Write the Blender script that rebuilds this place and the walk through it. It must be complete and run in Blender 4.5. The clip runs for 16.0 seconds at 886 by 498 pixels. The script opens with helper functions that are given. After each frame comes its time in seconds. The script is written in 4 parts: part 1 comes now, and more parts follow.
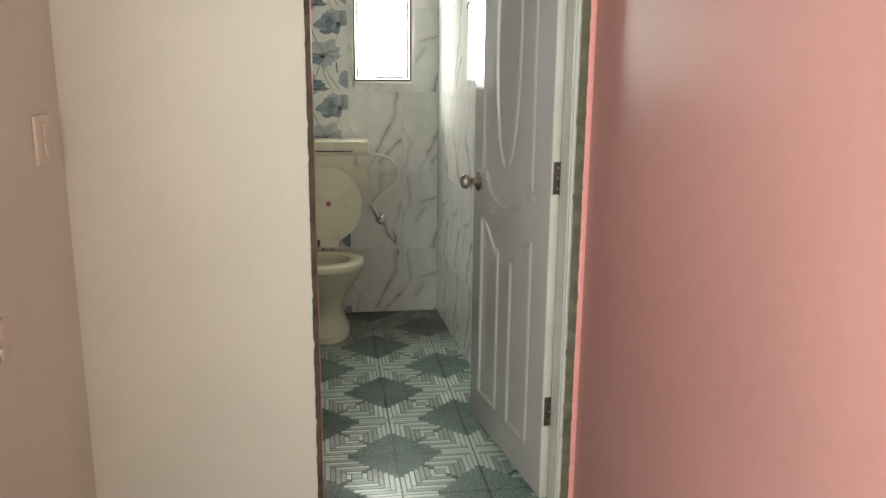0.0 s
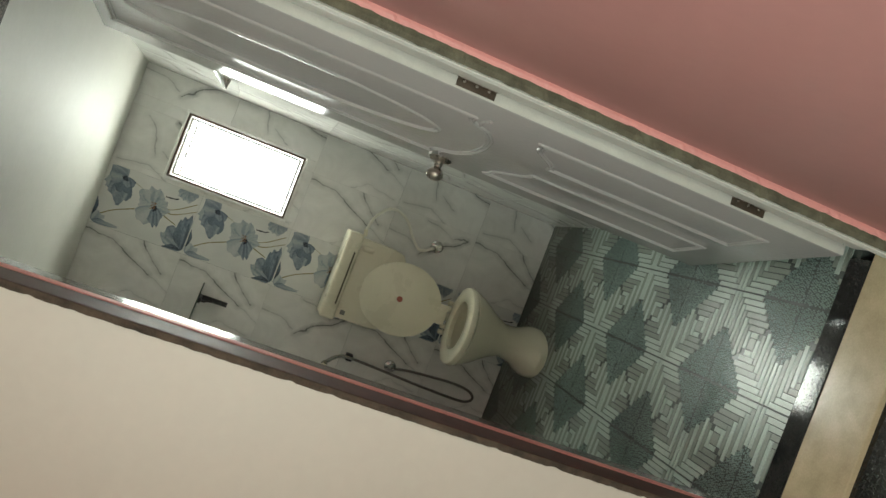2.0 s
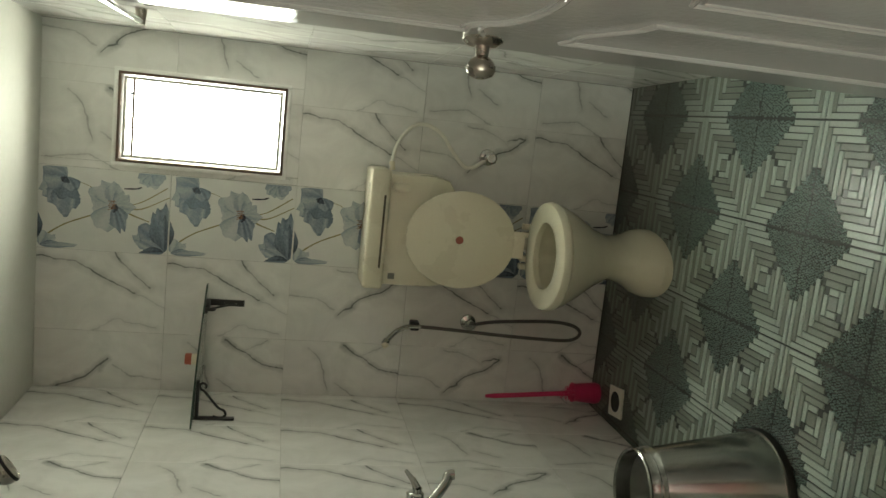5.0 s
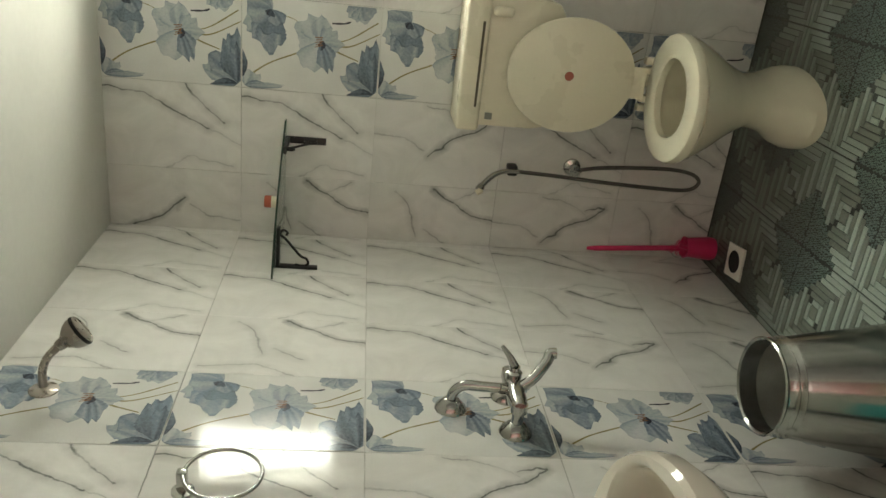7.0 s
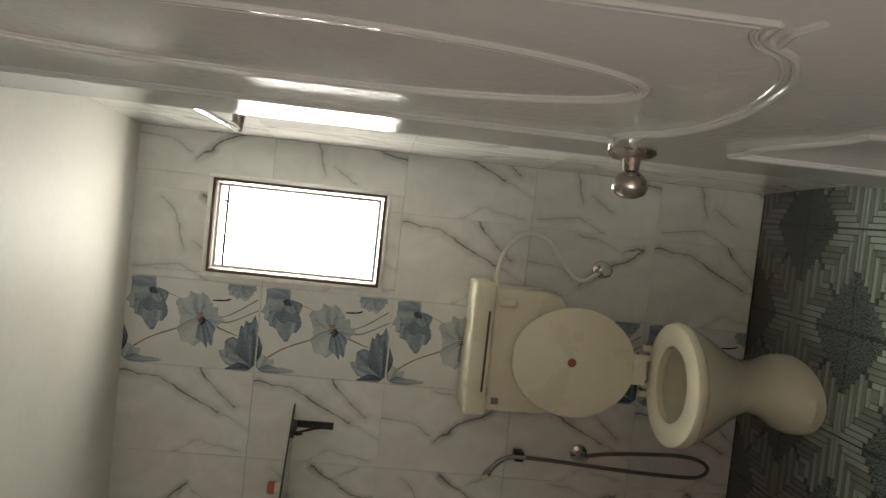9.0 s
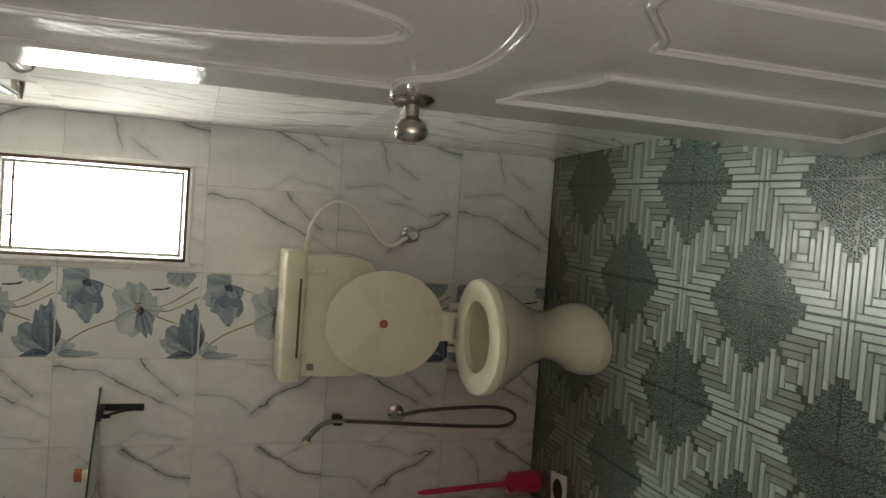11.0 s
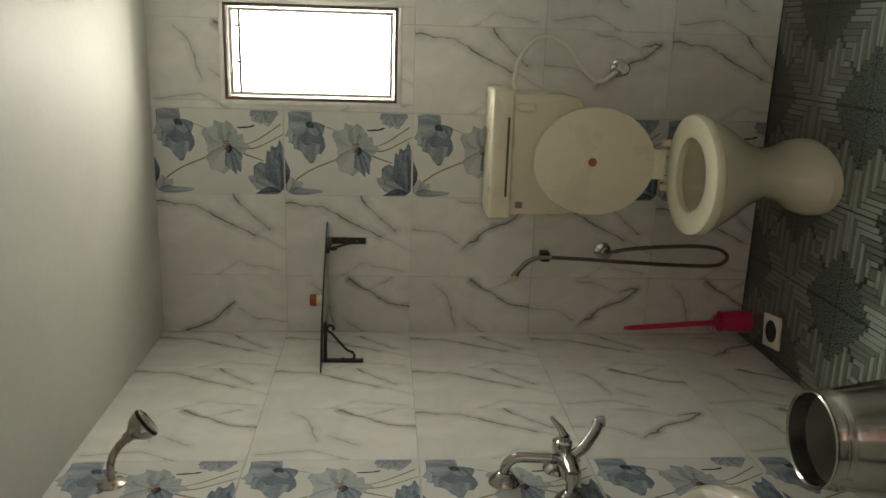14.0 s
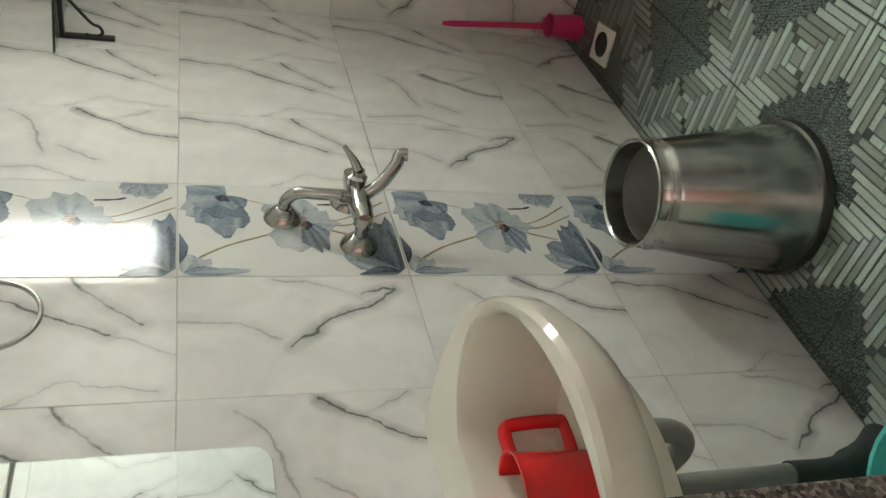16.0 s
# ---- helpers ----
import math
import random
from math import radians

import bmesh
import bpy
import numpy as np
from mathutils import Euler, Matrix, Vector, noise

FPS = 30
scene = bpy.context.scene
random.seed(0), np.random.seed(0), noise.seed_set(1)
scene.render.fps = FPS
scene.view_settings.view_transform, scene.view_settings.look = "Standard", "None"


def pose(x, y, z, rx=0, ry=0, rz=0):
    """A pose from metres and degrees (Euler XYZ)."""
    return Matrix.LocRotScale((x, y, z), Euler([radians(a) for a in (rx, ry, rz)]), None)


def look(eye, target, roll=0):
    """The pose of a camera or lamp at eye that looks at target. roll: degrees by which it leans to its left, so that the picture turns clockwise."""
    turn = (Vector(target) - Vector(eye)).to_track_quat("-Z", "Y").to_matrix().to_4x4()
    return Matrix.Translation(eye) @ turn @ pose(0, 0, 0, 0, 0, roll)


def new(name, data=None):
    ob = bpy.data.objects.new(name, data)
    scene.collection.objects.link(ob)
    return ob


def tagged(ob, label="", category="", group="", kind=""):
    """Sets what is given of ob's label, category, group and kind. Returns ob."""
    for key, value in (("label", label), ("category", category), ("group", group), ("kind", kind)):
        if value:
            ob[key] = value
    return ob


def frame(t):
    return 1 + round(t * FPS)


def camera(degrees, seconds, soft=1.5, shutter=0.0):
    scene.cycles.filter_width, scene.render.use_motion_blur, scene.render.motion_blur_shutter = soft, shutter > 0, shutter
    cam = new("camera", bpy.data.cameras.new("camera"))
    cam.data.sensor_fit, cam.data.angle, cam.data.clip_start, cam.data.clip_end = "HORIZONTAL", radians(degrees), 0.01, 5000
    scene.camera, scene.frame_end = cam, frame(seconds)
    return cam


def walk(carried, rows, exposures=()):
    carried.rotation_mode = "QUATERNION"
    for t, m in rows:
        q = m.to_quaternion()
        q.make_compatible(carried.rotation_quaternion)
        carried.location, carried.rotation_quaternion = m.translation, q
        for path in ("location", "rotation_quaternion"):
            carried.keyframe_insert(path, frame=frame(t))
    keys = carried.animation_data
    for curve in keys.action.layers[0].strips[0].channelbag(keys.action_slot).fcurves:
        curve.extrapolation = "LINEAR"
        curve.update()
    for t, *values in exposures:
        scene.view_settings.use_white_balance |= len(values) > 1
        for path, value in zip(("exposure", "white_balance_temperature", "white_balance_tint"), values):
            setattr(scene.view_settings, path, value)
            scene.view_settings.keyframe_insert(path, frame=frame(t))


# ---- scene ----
cam = camera(57.9, 16.0)
PATH = [
    (0, (0.689, -4.58, 1.435), (0.972, -2.651, 0.988), 0.5),
    (0.5, (0.734, -4.38, 1.433), (1.07, -2.455, 1.01), -4.6),
    (1, (0.801, -4.231, 1.452), (1.095, -2.326, 0.919), -32.3),
    (1.5, (0.930, -4.135, 1.464), (1.043, -2.184, 0.963), -53.5),
    (2, (1.018, -4.055, 1.458), (1.008, -2.106, 1.012), -69.0),
    (2.5, (1.044, -3.945, 1.434), (1.0, -1.991, 1.006), -77.9),
    (3, (1.036, -3.761, 1.425), (0.984, -1.807, 0.998), -81.2),
    (3.2, (1.029, -3.688, 1.419), (0.972, -1.734, 0.992), -82.1),
    (5.3, (1.130, -2.985, 1.347), (0.703, -1.078, 0.930), -87.2),
    (5.5, (1.146, -2.942, 1.345), (0.61, -1.065, 0.911), -88.3),
    (6, (1.175, -2.823, 1.346), (0.407, -1.038, 0.89), -89.5),
    (6.5, (1.16, -2.751, 1.349), (0.318, -0.98, 0.953), -88.7),
    (7, (1.145, -2.718, 1.351), (0.361, -0.893, 1.117), -86.5),
    (7.5, (1.152, -2.727, 1.370), (0.450, -0.856, 1.290), -84.6),
    (8, (1.165, -2.737, 1.395), (0.620, -0.814, 1.358), -83.6),
    (8.5, (1.168, -2.752, 1.400), (0.858, -0.778, 1.325), -83.4),
    (9, (1.151, -2.777, 1.39), (1.05, -0.788, 1.207), -84.1),
    (9.5, (1.127, -2.812, 1.367), (1.12, -0.841, 1.029), -85.0),
    (10, (1.105, -2.836, 1.348), (1.078, -0.903, 0.833), -85.6),
    (10.2, (1.1, -2.84, 1.342), (1.051, -0.924, 0.771), -86.0),
    (12.3, (1.075, -2.863, 1.349), (0.915, -0.952, 0.779), -87.6),
    (12.5, (1.074, -2.859, 1.36), (0.922, -0.919, 0.895), -87.4),
    (13, (1.08, -2.869, 1.395), (0.933, -0.888, 1.162), -87.8),
    (13.5, (1.083, -2.873, 1.41), (0.82, -0.894, 1.292), -88.6),
    (14, (1.090, -2.844, 1.39), (0.573, -0.918, 1.239), -89.3),
    (14.3, (1.112, -2.796, 1.378), (0.417, -0.937, 1.138), -89.5),
    (14.5, (1.118, -2.749, 1.356), (0.321, -0.94, 1.05), -89.6),
    (15, (1.122, -2.690, 1.318), (0.180, -0.992, 0.857), -89.6),
    (15.5, (1.094, -2.547, 1.285), (0.065, -0.925, 0.728), -89.2),
    (16, (1.054, -2.423, 1.283), (-0.16, -0.961, 0.658), -89.7),
]
EXPOSURES = [(0, -0.2, 6500, 8), (1, -0.27, 6500, 8), (1.5, -0.45, 6500, 8), (2, -0.48, 6450, 3), (3, -0.5, 6350, 1), (5.5, -0.42, 7050, 0), (6.5, 0.3, 6750, 6), (7, 0.05, 6900, 5), (7.5, -0.42, 7200, 6), (8, -0.48, 7000, 8),
             (9.5, -0.64, 6850, 14), (10, -0.5, 6700, 10), (12.5, -0.42, 6750, 10), (13, -0.45, 6800, 11), (14, -0.62, 7100, 9), (14.5, -0.42, 7400, 6), (15, 0.4, 6750, 7), (15.5, 0.42, 6700, 8), (16, 0.28, 6500, 9)]
walk(cam, [(t, look(e, g, r)) for t, e, g, r in PATH], EXPOSURES)

# ---- world and light ----
world = bpy.data.worlds.new("world")
scene.world = world
world.use_nodes = True
wn = world.node_tree
sky = wn.nodes.new("ShaderNodeTexSky")
sky.sky_type, sky.sun_disc = "NISHITA", False
sky.sun_elevation, sky.sun_rotation = radians(50), radians(200)
wn.links.new(sky.outputs["Color"], wn.nodes["Background"].inputs["Color"])
wn.nodes["Background"].inputs["Strength"].default_value = 0.1


def sun_lamp(strength, direction):
    data = bpy.data.lights.new("sun", "SUN")
    data.energy, data.angle, data.color = strength, radians(0.5), (1, 0.95, 0.88)
    ob = new("sun", data)
    ob.matrix_world = look((0, 0, 30), Vector((0, 0, 30)) + Vector(direction))
    return ob


def area_lamp(name, eye, target, width, height, watts, color, spread=180):
    data = bpy.data.lights.new(name, "AREA")
    data.shape, data.size, data.size_y, data.energy, data.color = "RECTANGLE", width, height, watts, color
    data.spread = radians(spread)
    ob = new(name, data)
    ob.matrix_world = look(eye, target)
    return ob


sun_lamp(2.5, (0.25, 0.6, -0.75))
WINDOW = (0.86, 1.165, 1.352, 1.928)        # opening in the back wall: x, x, z, z
area_lamp("bathroom_daylight", (1.01, 0.11, 1.64), (0.98, -1, 1.34), 0.29, 0.55, 11, (1.0, 1.0, 0.92))
area_lamp("passage_daylight", (-0.02, -5.0, 1.45), (1.4, -4.55, 1.1), 1.3, 1.5, 116, (0.94, 1.0, 0.93))


# ---- materials ----
class Nodes:
    """Short notation for a material's node tree."""

    def __init__(self, name):
        self.m = bpy.data.materials.new(name)
        self.m.use_nodes = True
        self.t = self.m.node_tree
        self.b = self.t.nodes["Principled BSDF"]

    def node(self, kind, **settings):
        n = self.t.nodes.new("ShaderNode" + kind)
        for k, v in settings.items():
            if k == "operation":
                n.operation = v
            elif k == "blend":
                n.blend_type = v
        return n

    def put(self, value, socket):
        if isinstance(value, bpy.types.NodeSocket):
            self.t.links.new(value, socket)
        else:
            socket.default_value = value
        return self

    def math(self, op, a, b=0.0, c=0.0):
        n = self.node("Math", operation=op)
        for v, s in zip((a, b, c), n.inputs):
            self.put(v, s)
        return n.outputs[0]

    def coords(self, kind="Object"):
        return self.node("TexCoord").outputs[kind]

    def noise(self, scale, detail=3.0, rough=0.5, vector=None, distortion=0.0):
        n = self.node("TexNoise")
        self.put(vector if vector is not None else self.coords(), n.inputs["Vector"])
        n.inputs["Scale"].default_value, n.inputs["Detail"].default_value = scale, detail
        n.inputs["Roughness"].default_value, n.inputs["Distortion"].default_value = rough, distortion
        return n.outputs["Fac"]

    def ramp(self, value, stops):
        n = self.node("ValToRGB")
        self.put(value, n.inputs[0])
        e = n.color_ramp.elements
        while len(e) < len(stops):
            e.new(0.5)
        for el, (p, c) in zip(e, stops):
            el.position = p
            el.color = (*c, 1) if isinstance(c, tuple) else (c, c, c, 1)
        return n.outputs["Color"]

    def mix(self, fac, a, b, blend="MIX"):
        n = self.node("Mix")
        n.data_type, n.blend_type = "RGBA", blend
        self.put(fac, n.inputs[0])
        for v, s in ((a, n.inputs[6]), (b, n.inputs[7])):
            self.put((*v, 1) if isinstance(v, tuple) else v, s)
        return n.outputs[2]

    def bump(self, height, strength, distance=0.001):
        n = self.node("Bump")
        n.inputs["Strength"].default_value, n.inputs["Distance"].default_value = strength, distance
        self.put(height, n.inputs["Height"])
        self.t.links.new(n.outputs[0], self.b.inputs["Normal"])
        return self

    def set(self, **values):
        names = {"color": "Base Color", "rough": "Roughness", "metal": "Metallic", "ior": "IOR", "clear": "Transmission Weight",
                 "coat": "Coat Weight", "spec": "Specular IOR Level", "coat_rough": "Coat Roughness", "glow": "Emission Strength", "glow_color": "Emission Color"}
        for k, v in values.items():
            s = self.b.inputs[names[k]]
            self.put((*v, 1) if isinstance(v, tuple) else v, s)
        return self


def plain(name, color, rough, metal=0.0, spread=0.06, scale=9.0, bump=0.05, **more):
    """A surface with soft large stains, a fine grain and uneven gloss."""
    n = Nodes(name)
    big, fine = n.noise(scale, 4), n.noise(scale * 14, 3)
    both = n.math("ADD", n.math("MULTIPLY", big, 0.7), n.math("MULTIPLY", fine, 0.3))
    lo, hi = tuple(c * (1 - spread) for c in color), tuple(min(1, c * (1 + spread)) for c in color)
    n.set(color=n.ramp(both, [(0.3, lo), (0.7, hi)]), metal=metal, **more)
    n.set(rough=n.math("MULTIPLY_ADD", big, 0.14, max(0.02, rough - 0.07)))
    if bump:
        n.bump(fine, bump)
    return n.m


def segment_distance(n, u, v, a, b):
    """How far (u, v) is from the straight piece from a to b."""
    dx, dy = b[0] - a[0], b[1] - a[1]
    length = dx * dx + dy * dy
    pu, pv = n.math("SUBTRACT", u, a[0]), n.math("SUBTRACT", v, a[1])
    k = n.math("ADD", n.math("MULTIPLY", pu, dx / length), n.math("MULTIPLY", pv, dy / length))
    c = n.node("Clamp")
    n.put(k, c.inputs[0])
    k = c.outputs[0]
    qu = n.math("SUBTRACT", pu, n.math("MULTIPLY", k, dx))
    qv = n.math("SUBTRACT", pv, n.math("MULTIPLY", k, dy))
    return n.math("SQRT", n.math("ADD", n.math("MULTIPLY", qu, qu), n.math("MULTIPLY", qv, qv)))


def marble(name, veins):
    """White marble print of a glazed wall tile. veins: (points, width, strength) in tile metres, u across and v up from its middle."""
    n = Nodes(name)
    sep = n.node("SeparateXYZ")
    n.put(n.coords(), sep.inputs[0])
    wob = n.noise(16, 4, 0.6)
    wob2 = n.noise(21, 4, 0.6, vector=n.coords())
    u = n.math("ADD", sep.outputs[0], n.math("MULTIPLY_ADD", wob, 0.034, -0.017))
    v = n.math("ADD", sep.outputs[2], n.math("MULTIPLY_ADD", wob2, 0.034, -0.017))
    total = None
    for points, width, strength in veins:
        near = None
        for a, b in zip(points, points[1:]):
            d = segment_distance(n, u, v, a, b)
            near = d if near is None else n.math("MINIMUM", near, d)
        core = n.math("MULTIPLY", n.math("SUBTRACT", 1.0, n.math("MINIMUM", n.math("DIVIDE", near, width), 1.0)), strength)
        soft = n.math("MULTIPLY", n.math("SUBTRACT", 1.0, n.math("MINIMUM", n.math("DIVIDE", near, width * 7), 1.0)), strength * 0.5)
        both = n.math("ADD", core, soft)
        total = both if total is None else n.math("MAXIMUM", total, both)
    patchy = n.math("MAXIMUM", n.math("MULTIPLY_ADD", n.noise(13, 4, 0.6), 3.2, -0.55), 0.14)
    total = n.math("MINIMUM", n.math("MULTIPLY", total, patchy), 0.9)
    cloud = n.ramp(n.noise(5, 5, 0.6, distortion=1.2), [(0.35, (0.69, 0.68, 0.65)), (0.62, (0.80, 0.79, 0.76))])
    n.set(color=n.mix(total, cloud, (0.10, 0.11, 0.105)), rough=0.07, ior=1.5)
    n.set(rough=n.math("MULTIPLY_ADD", n.noise(7, 4), 0.06, 0.01))
    n.bump(n.noise(9, 2), 0.015, 0.002)
    return n.m


VEINS_A = [([(0.12, 0.225), (0.105, 0.09), (0.04, -0.03), (0.0, -0.12)], 0.0038, 0.62), ([(0.15, -0.04), (0.08, -0.10), (0.02, -0.17)], 0.0038, 0.55),
           ([(0.0, -0.12), (-0.05, -0.225)], 0.003, 0.25), ([(-0.15, 0.03), (-0.10, -0.06), (-0.13, -0.2)], 0.003, 0.25)]
VEINS_B = [([(0.136, 0.0), (0.095, -0.067), (0.045, -0.145), (0.03, -0.225)], 0.0028, 1.0), ([(0.095, -0.067), (0.14, -0.16)], 0.002, 0.35),
           ([(0.12, 0.14), (0.07, 0.08), (-0.05, 0.05)], 0.004, 0.35), ([(-0.12, 0.2), (-0.10, 0.06), (-0.15, -0.04)], 0.003, 0.35), ([(-0.02, 0.02), (-0.07, -0.06)], 0.004, 0.3)]
VEINS_C = [([(-0.045, 0.03), (0.005, -0.02), (0.03, -0.05), (0.062, -0.135), (0.11, -0.19)], 0.0032, 0.9), ([(0.10, -0.12), (0.11, -0.19)], 0.003, 0.6),
           ([(0.03, 0.225), (0.02, 0.12), (-0.02, 0.05)], 0.004, 0.3), ([(0.14, 0.05), (0.12, -0.06), (0.08, -0.12)], 0.003, 0.25)]
VEINS_D = [([(-a, -b) for a, b in line], width, strength) for line, width, strength in VEINS_C]
MARBLE = [marble("marble_tile_a", VEINS_A), marble("marble_tile_b", VEINS_B), marble("marble_tile_c", VEINS_C), None, marble("marble_tile_d", VEINS_D)]
GROUT = plain("wall_grout", (0.62, 0.61, 0.57), 0.8)
CEILING = plain("ceiling_paint", (0.61, 0.60, 0.55), 0.6, scale=3)
BEIGE = plain("cream_wall_paint", (0.68, 0.655, 0.575), 0.45, spread=0.05, scale=2.5, bump=0.12)
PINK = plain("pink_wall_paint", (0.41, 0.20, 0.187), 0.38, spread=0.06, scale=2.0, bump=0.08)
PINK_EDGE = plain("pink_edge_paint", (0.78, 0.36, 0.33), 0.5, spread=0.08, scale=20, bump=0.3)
CONCRETE = plain("rough_cement", (0.125, 0.12, 0.08), 0.85, spread=0.5, scale=22, bump=0.9)


def granite(name, dark, light, rough):
    n = Nodes(name)
    vor = n.node("TexVoronoi")
    n.put(n.coords(), vor.inputs["Vector"])
    vor.inputs["Scale"].default_value = 260
    sep = n.node("SeparateColor")
    n.put(vor.outputs["Color"], sep.inputs[0])
    speck = n.math("ADD", n.math("MULTIPLY", sep.outputs[0], 0.5), n.math("MULTIPLY", n.noise(90, 4, 0.7), 0.5))
    mid = tuple((a + b) / 2.6 for a, b in zip(dark, light))
    n.set(color=n.ramp(speck, [(0.35, dark), (0.55, mid), (0.75, light)]), rough=rough)
    n.bump(n.noise(60, 3), 0.05)
    return n.m


JAMB_BROWN = plain("red_brown_jamb_paint", (0.09, 0.045, 0.038), 0.6, spread=0.4, scale=24, bump=0.3)
DARK_CEMENT = plain("dark_stained_cement", (0.085, 0.065, 0.045), 0.8, spread=0.6, scale=26, bump=0.9)
GRANITE = granite("polished_brown_granite", (0.045, 0.041, 0.036), (0.27, 0.25, 0.225), 0.14)
BLACK_STONE = granite("black_granite", (0.006, 0.006, 0.006), (0.03, 0.03, 0.03), 0.08)
CREAM_STONE = plain("cream_floor_marble", (0.50, 0.42, 0.27), 0.2, spread=0.2, scale=14)


def wet_tile(name, color, spread, scale):
    """Glazed floor tile, darker and browner towards the back, with patches of standing water."""
    n = Nodes(name)
    pos = n.node("NewGeometry").outputs["Position"]
    sep = n.node("SeparateXYZ")
    n.put(pos, sep.inputs[0])
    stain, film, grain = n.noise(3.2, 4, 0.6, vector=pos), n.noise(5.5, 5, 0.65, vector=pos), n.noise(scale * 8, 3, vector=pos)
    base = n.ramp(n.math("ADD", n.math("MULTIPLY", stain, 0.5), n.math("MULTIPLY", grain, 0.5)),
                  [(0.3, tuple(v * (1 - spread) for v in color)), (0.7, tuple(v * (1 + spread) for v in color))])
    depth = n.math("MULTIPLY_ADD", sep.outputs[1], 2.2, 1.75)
    back_tone = n.math("ADD", depth, n.math("MULTIPLY_ADD", stain, 1.1, -0.62))
    back_tone = n.math("MULTIPLY", n.math("MINIMUM", n.math("MAXIMUM", back_tone, 0.0), 1.0), 0.88)
    n.set(color=n.mix(back_tone, base, tuple(0.20 * v + d for v, d in zip(color, (0.030, 0.0235, 0.0105)))))
    n.set(rough=n.ramp(film, [(0.42, 0.27), (0.50, 0.14), (0.58, 0.04)]), ior=1.5, coat=0.6, coat_rough=0.42)
    n.bump(n.math("ADD", n.math("MULTIPLY", film, 2.0), grain), 0.32, 0.002)
    return n.m


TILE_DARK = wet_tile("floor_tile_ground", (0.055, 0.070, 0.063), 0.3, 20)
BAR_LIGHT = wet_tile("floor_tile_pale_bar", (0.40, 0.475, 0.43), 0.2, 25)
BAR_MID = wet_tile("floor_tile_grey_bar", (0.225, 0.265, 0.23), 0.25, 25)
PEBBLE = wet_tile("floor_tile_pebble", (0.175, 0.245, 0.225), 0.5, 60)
CERAMIC = plain("ivory_ceramic", (0.74, 0.70, 0.55), 0.08, spread=0.03, scale=4, bump=0.0, coat=0.4)
PLASTIC = plain("ivory_plastic", (0.74, 0.69, 0.54), 0.28, spread=0.04, scale=6, bump=0.02)
CHROME = plain("chrome", (0.47, 0.47, 0.45), 0.12, metal=1.0, spread=0.05, scale=30, bump=0.0)
BRUSHED = plain("brushed_nickel", (0.42, 0.38, 0.34), 0.28, metal=1.0, spread=0.08, scale=40, bump=0.1)
HOSE = plain("ribbed_hose_metal", (0.16, 0.15, 0.135), 0.32, metal=0.7, spread=0.15, scale=60)
WHITE = plain("white_plastic", (0.80, 0.78, 0.70), 0.3, spread=0.03)
BLACK = plain("black_metal", (0.015, 0.015, 0.015), 0.4)
DOOR = plain("grey_white_door_skin", (0.46, 0.44, 0.43), 0.10, spread=0.03, scale=5, bump=0.8)
DOOR_EDGE = plain("door_edge_paint", (0.66, 0.65, 0.60), 0.5, spread=0.1, scale=12)
WOOD = plain("window_wood", (0.13, 0.08, 0.055), 0.5, spread=0.3, scale=18)
STEEL = plain("stainless_steel", (0.46, 0.46, 0.44), 0.17, metal=1.0, spread=0.1, scale=8, bump=0.02)
DARK = plain("dark_hollow", (0.008, 0.008, 0.007), 0.7)
PINK_PLASTIC = plain("pink_plastic", (0.65, 0.03, 0.13), 0.35)
RED_PLASTIC = plain("red_plastic", (0.75, 0.015, 0.02), 0.2, spread=0.04)
SWITCH = plain("ivory_switch_plastic", (0.70, 0.64, 0.54), 0.3)


# ---- mesh helpers ----
def mesh_of(name, bm, material, smooth=False):
    me = bpy.data.meshes.new(name)
    bm.normal_update()
    bm.to_mesh(me)
    bm.free()
    for m in material if isinstance(material, (list, tuple)) else [material]:
        me.materials.append(m)
    if smooth:
        me.polygons.foreach_set("use_smooth", [True] * len(me.polygons))
        me.set_sharp_from_angle(angle=radians(40))
    return me


def part(name, bm, material, parent, label="", smooth=True):
    ob = new(name, mesh_of(name, bm, material, smooth))
    if parent is not None:
        ob.parent = parent
    return tagged(ob, label)


def thing(name, place, label, category, group="", turn=0.0):
    ob = new(name)
    ob.matrix_world = pose(*place, 0, 0, turn)
    return tagged(ob, label, category, group)


def structure(name, bm, material, label, category):
    return tagged(part(name, bm, material, None, smooth=False), label, category, kind="structure")


def add_box(bm, lo, hi, bevel=0.0, segments=2):
    lo, hi = Vector(lo), Vector(hi)
    made = bmesh.ops.create_cube(bm, size=1, matrix=Matrix.Translation((lo + hi) / 2) @ Matrix.Diagonal((*(hi - lo), 1)))
    if bevel:
        edges = {e for v in made["verts"] for e in v.link_edges}
        bmesh.ops.bevel(bm, geom=list(edges), offset=bevel, segments=segments, profile=0.5, affect="EDGES")
    return bm


def box(lo, hi, bevel=0.0, segments=2):
    return add_box(bmesh.new(), lo, hi, bevel, segments)


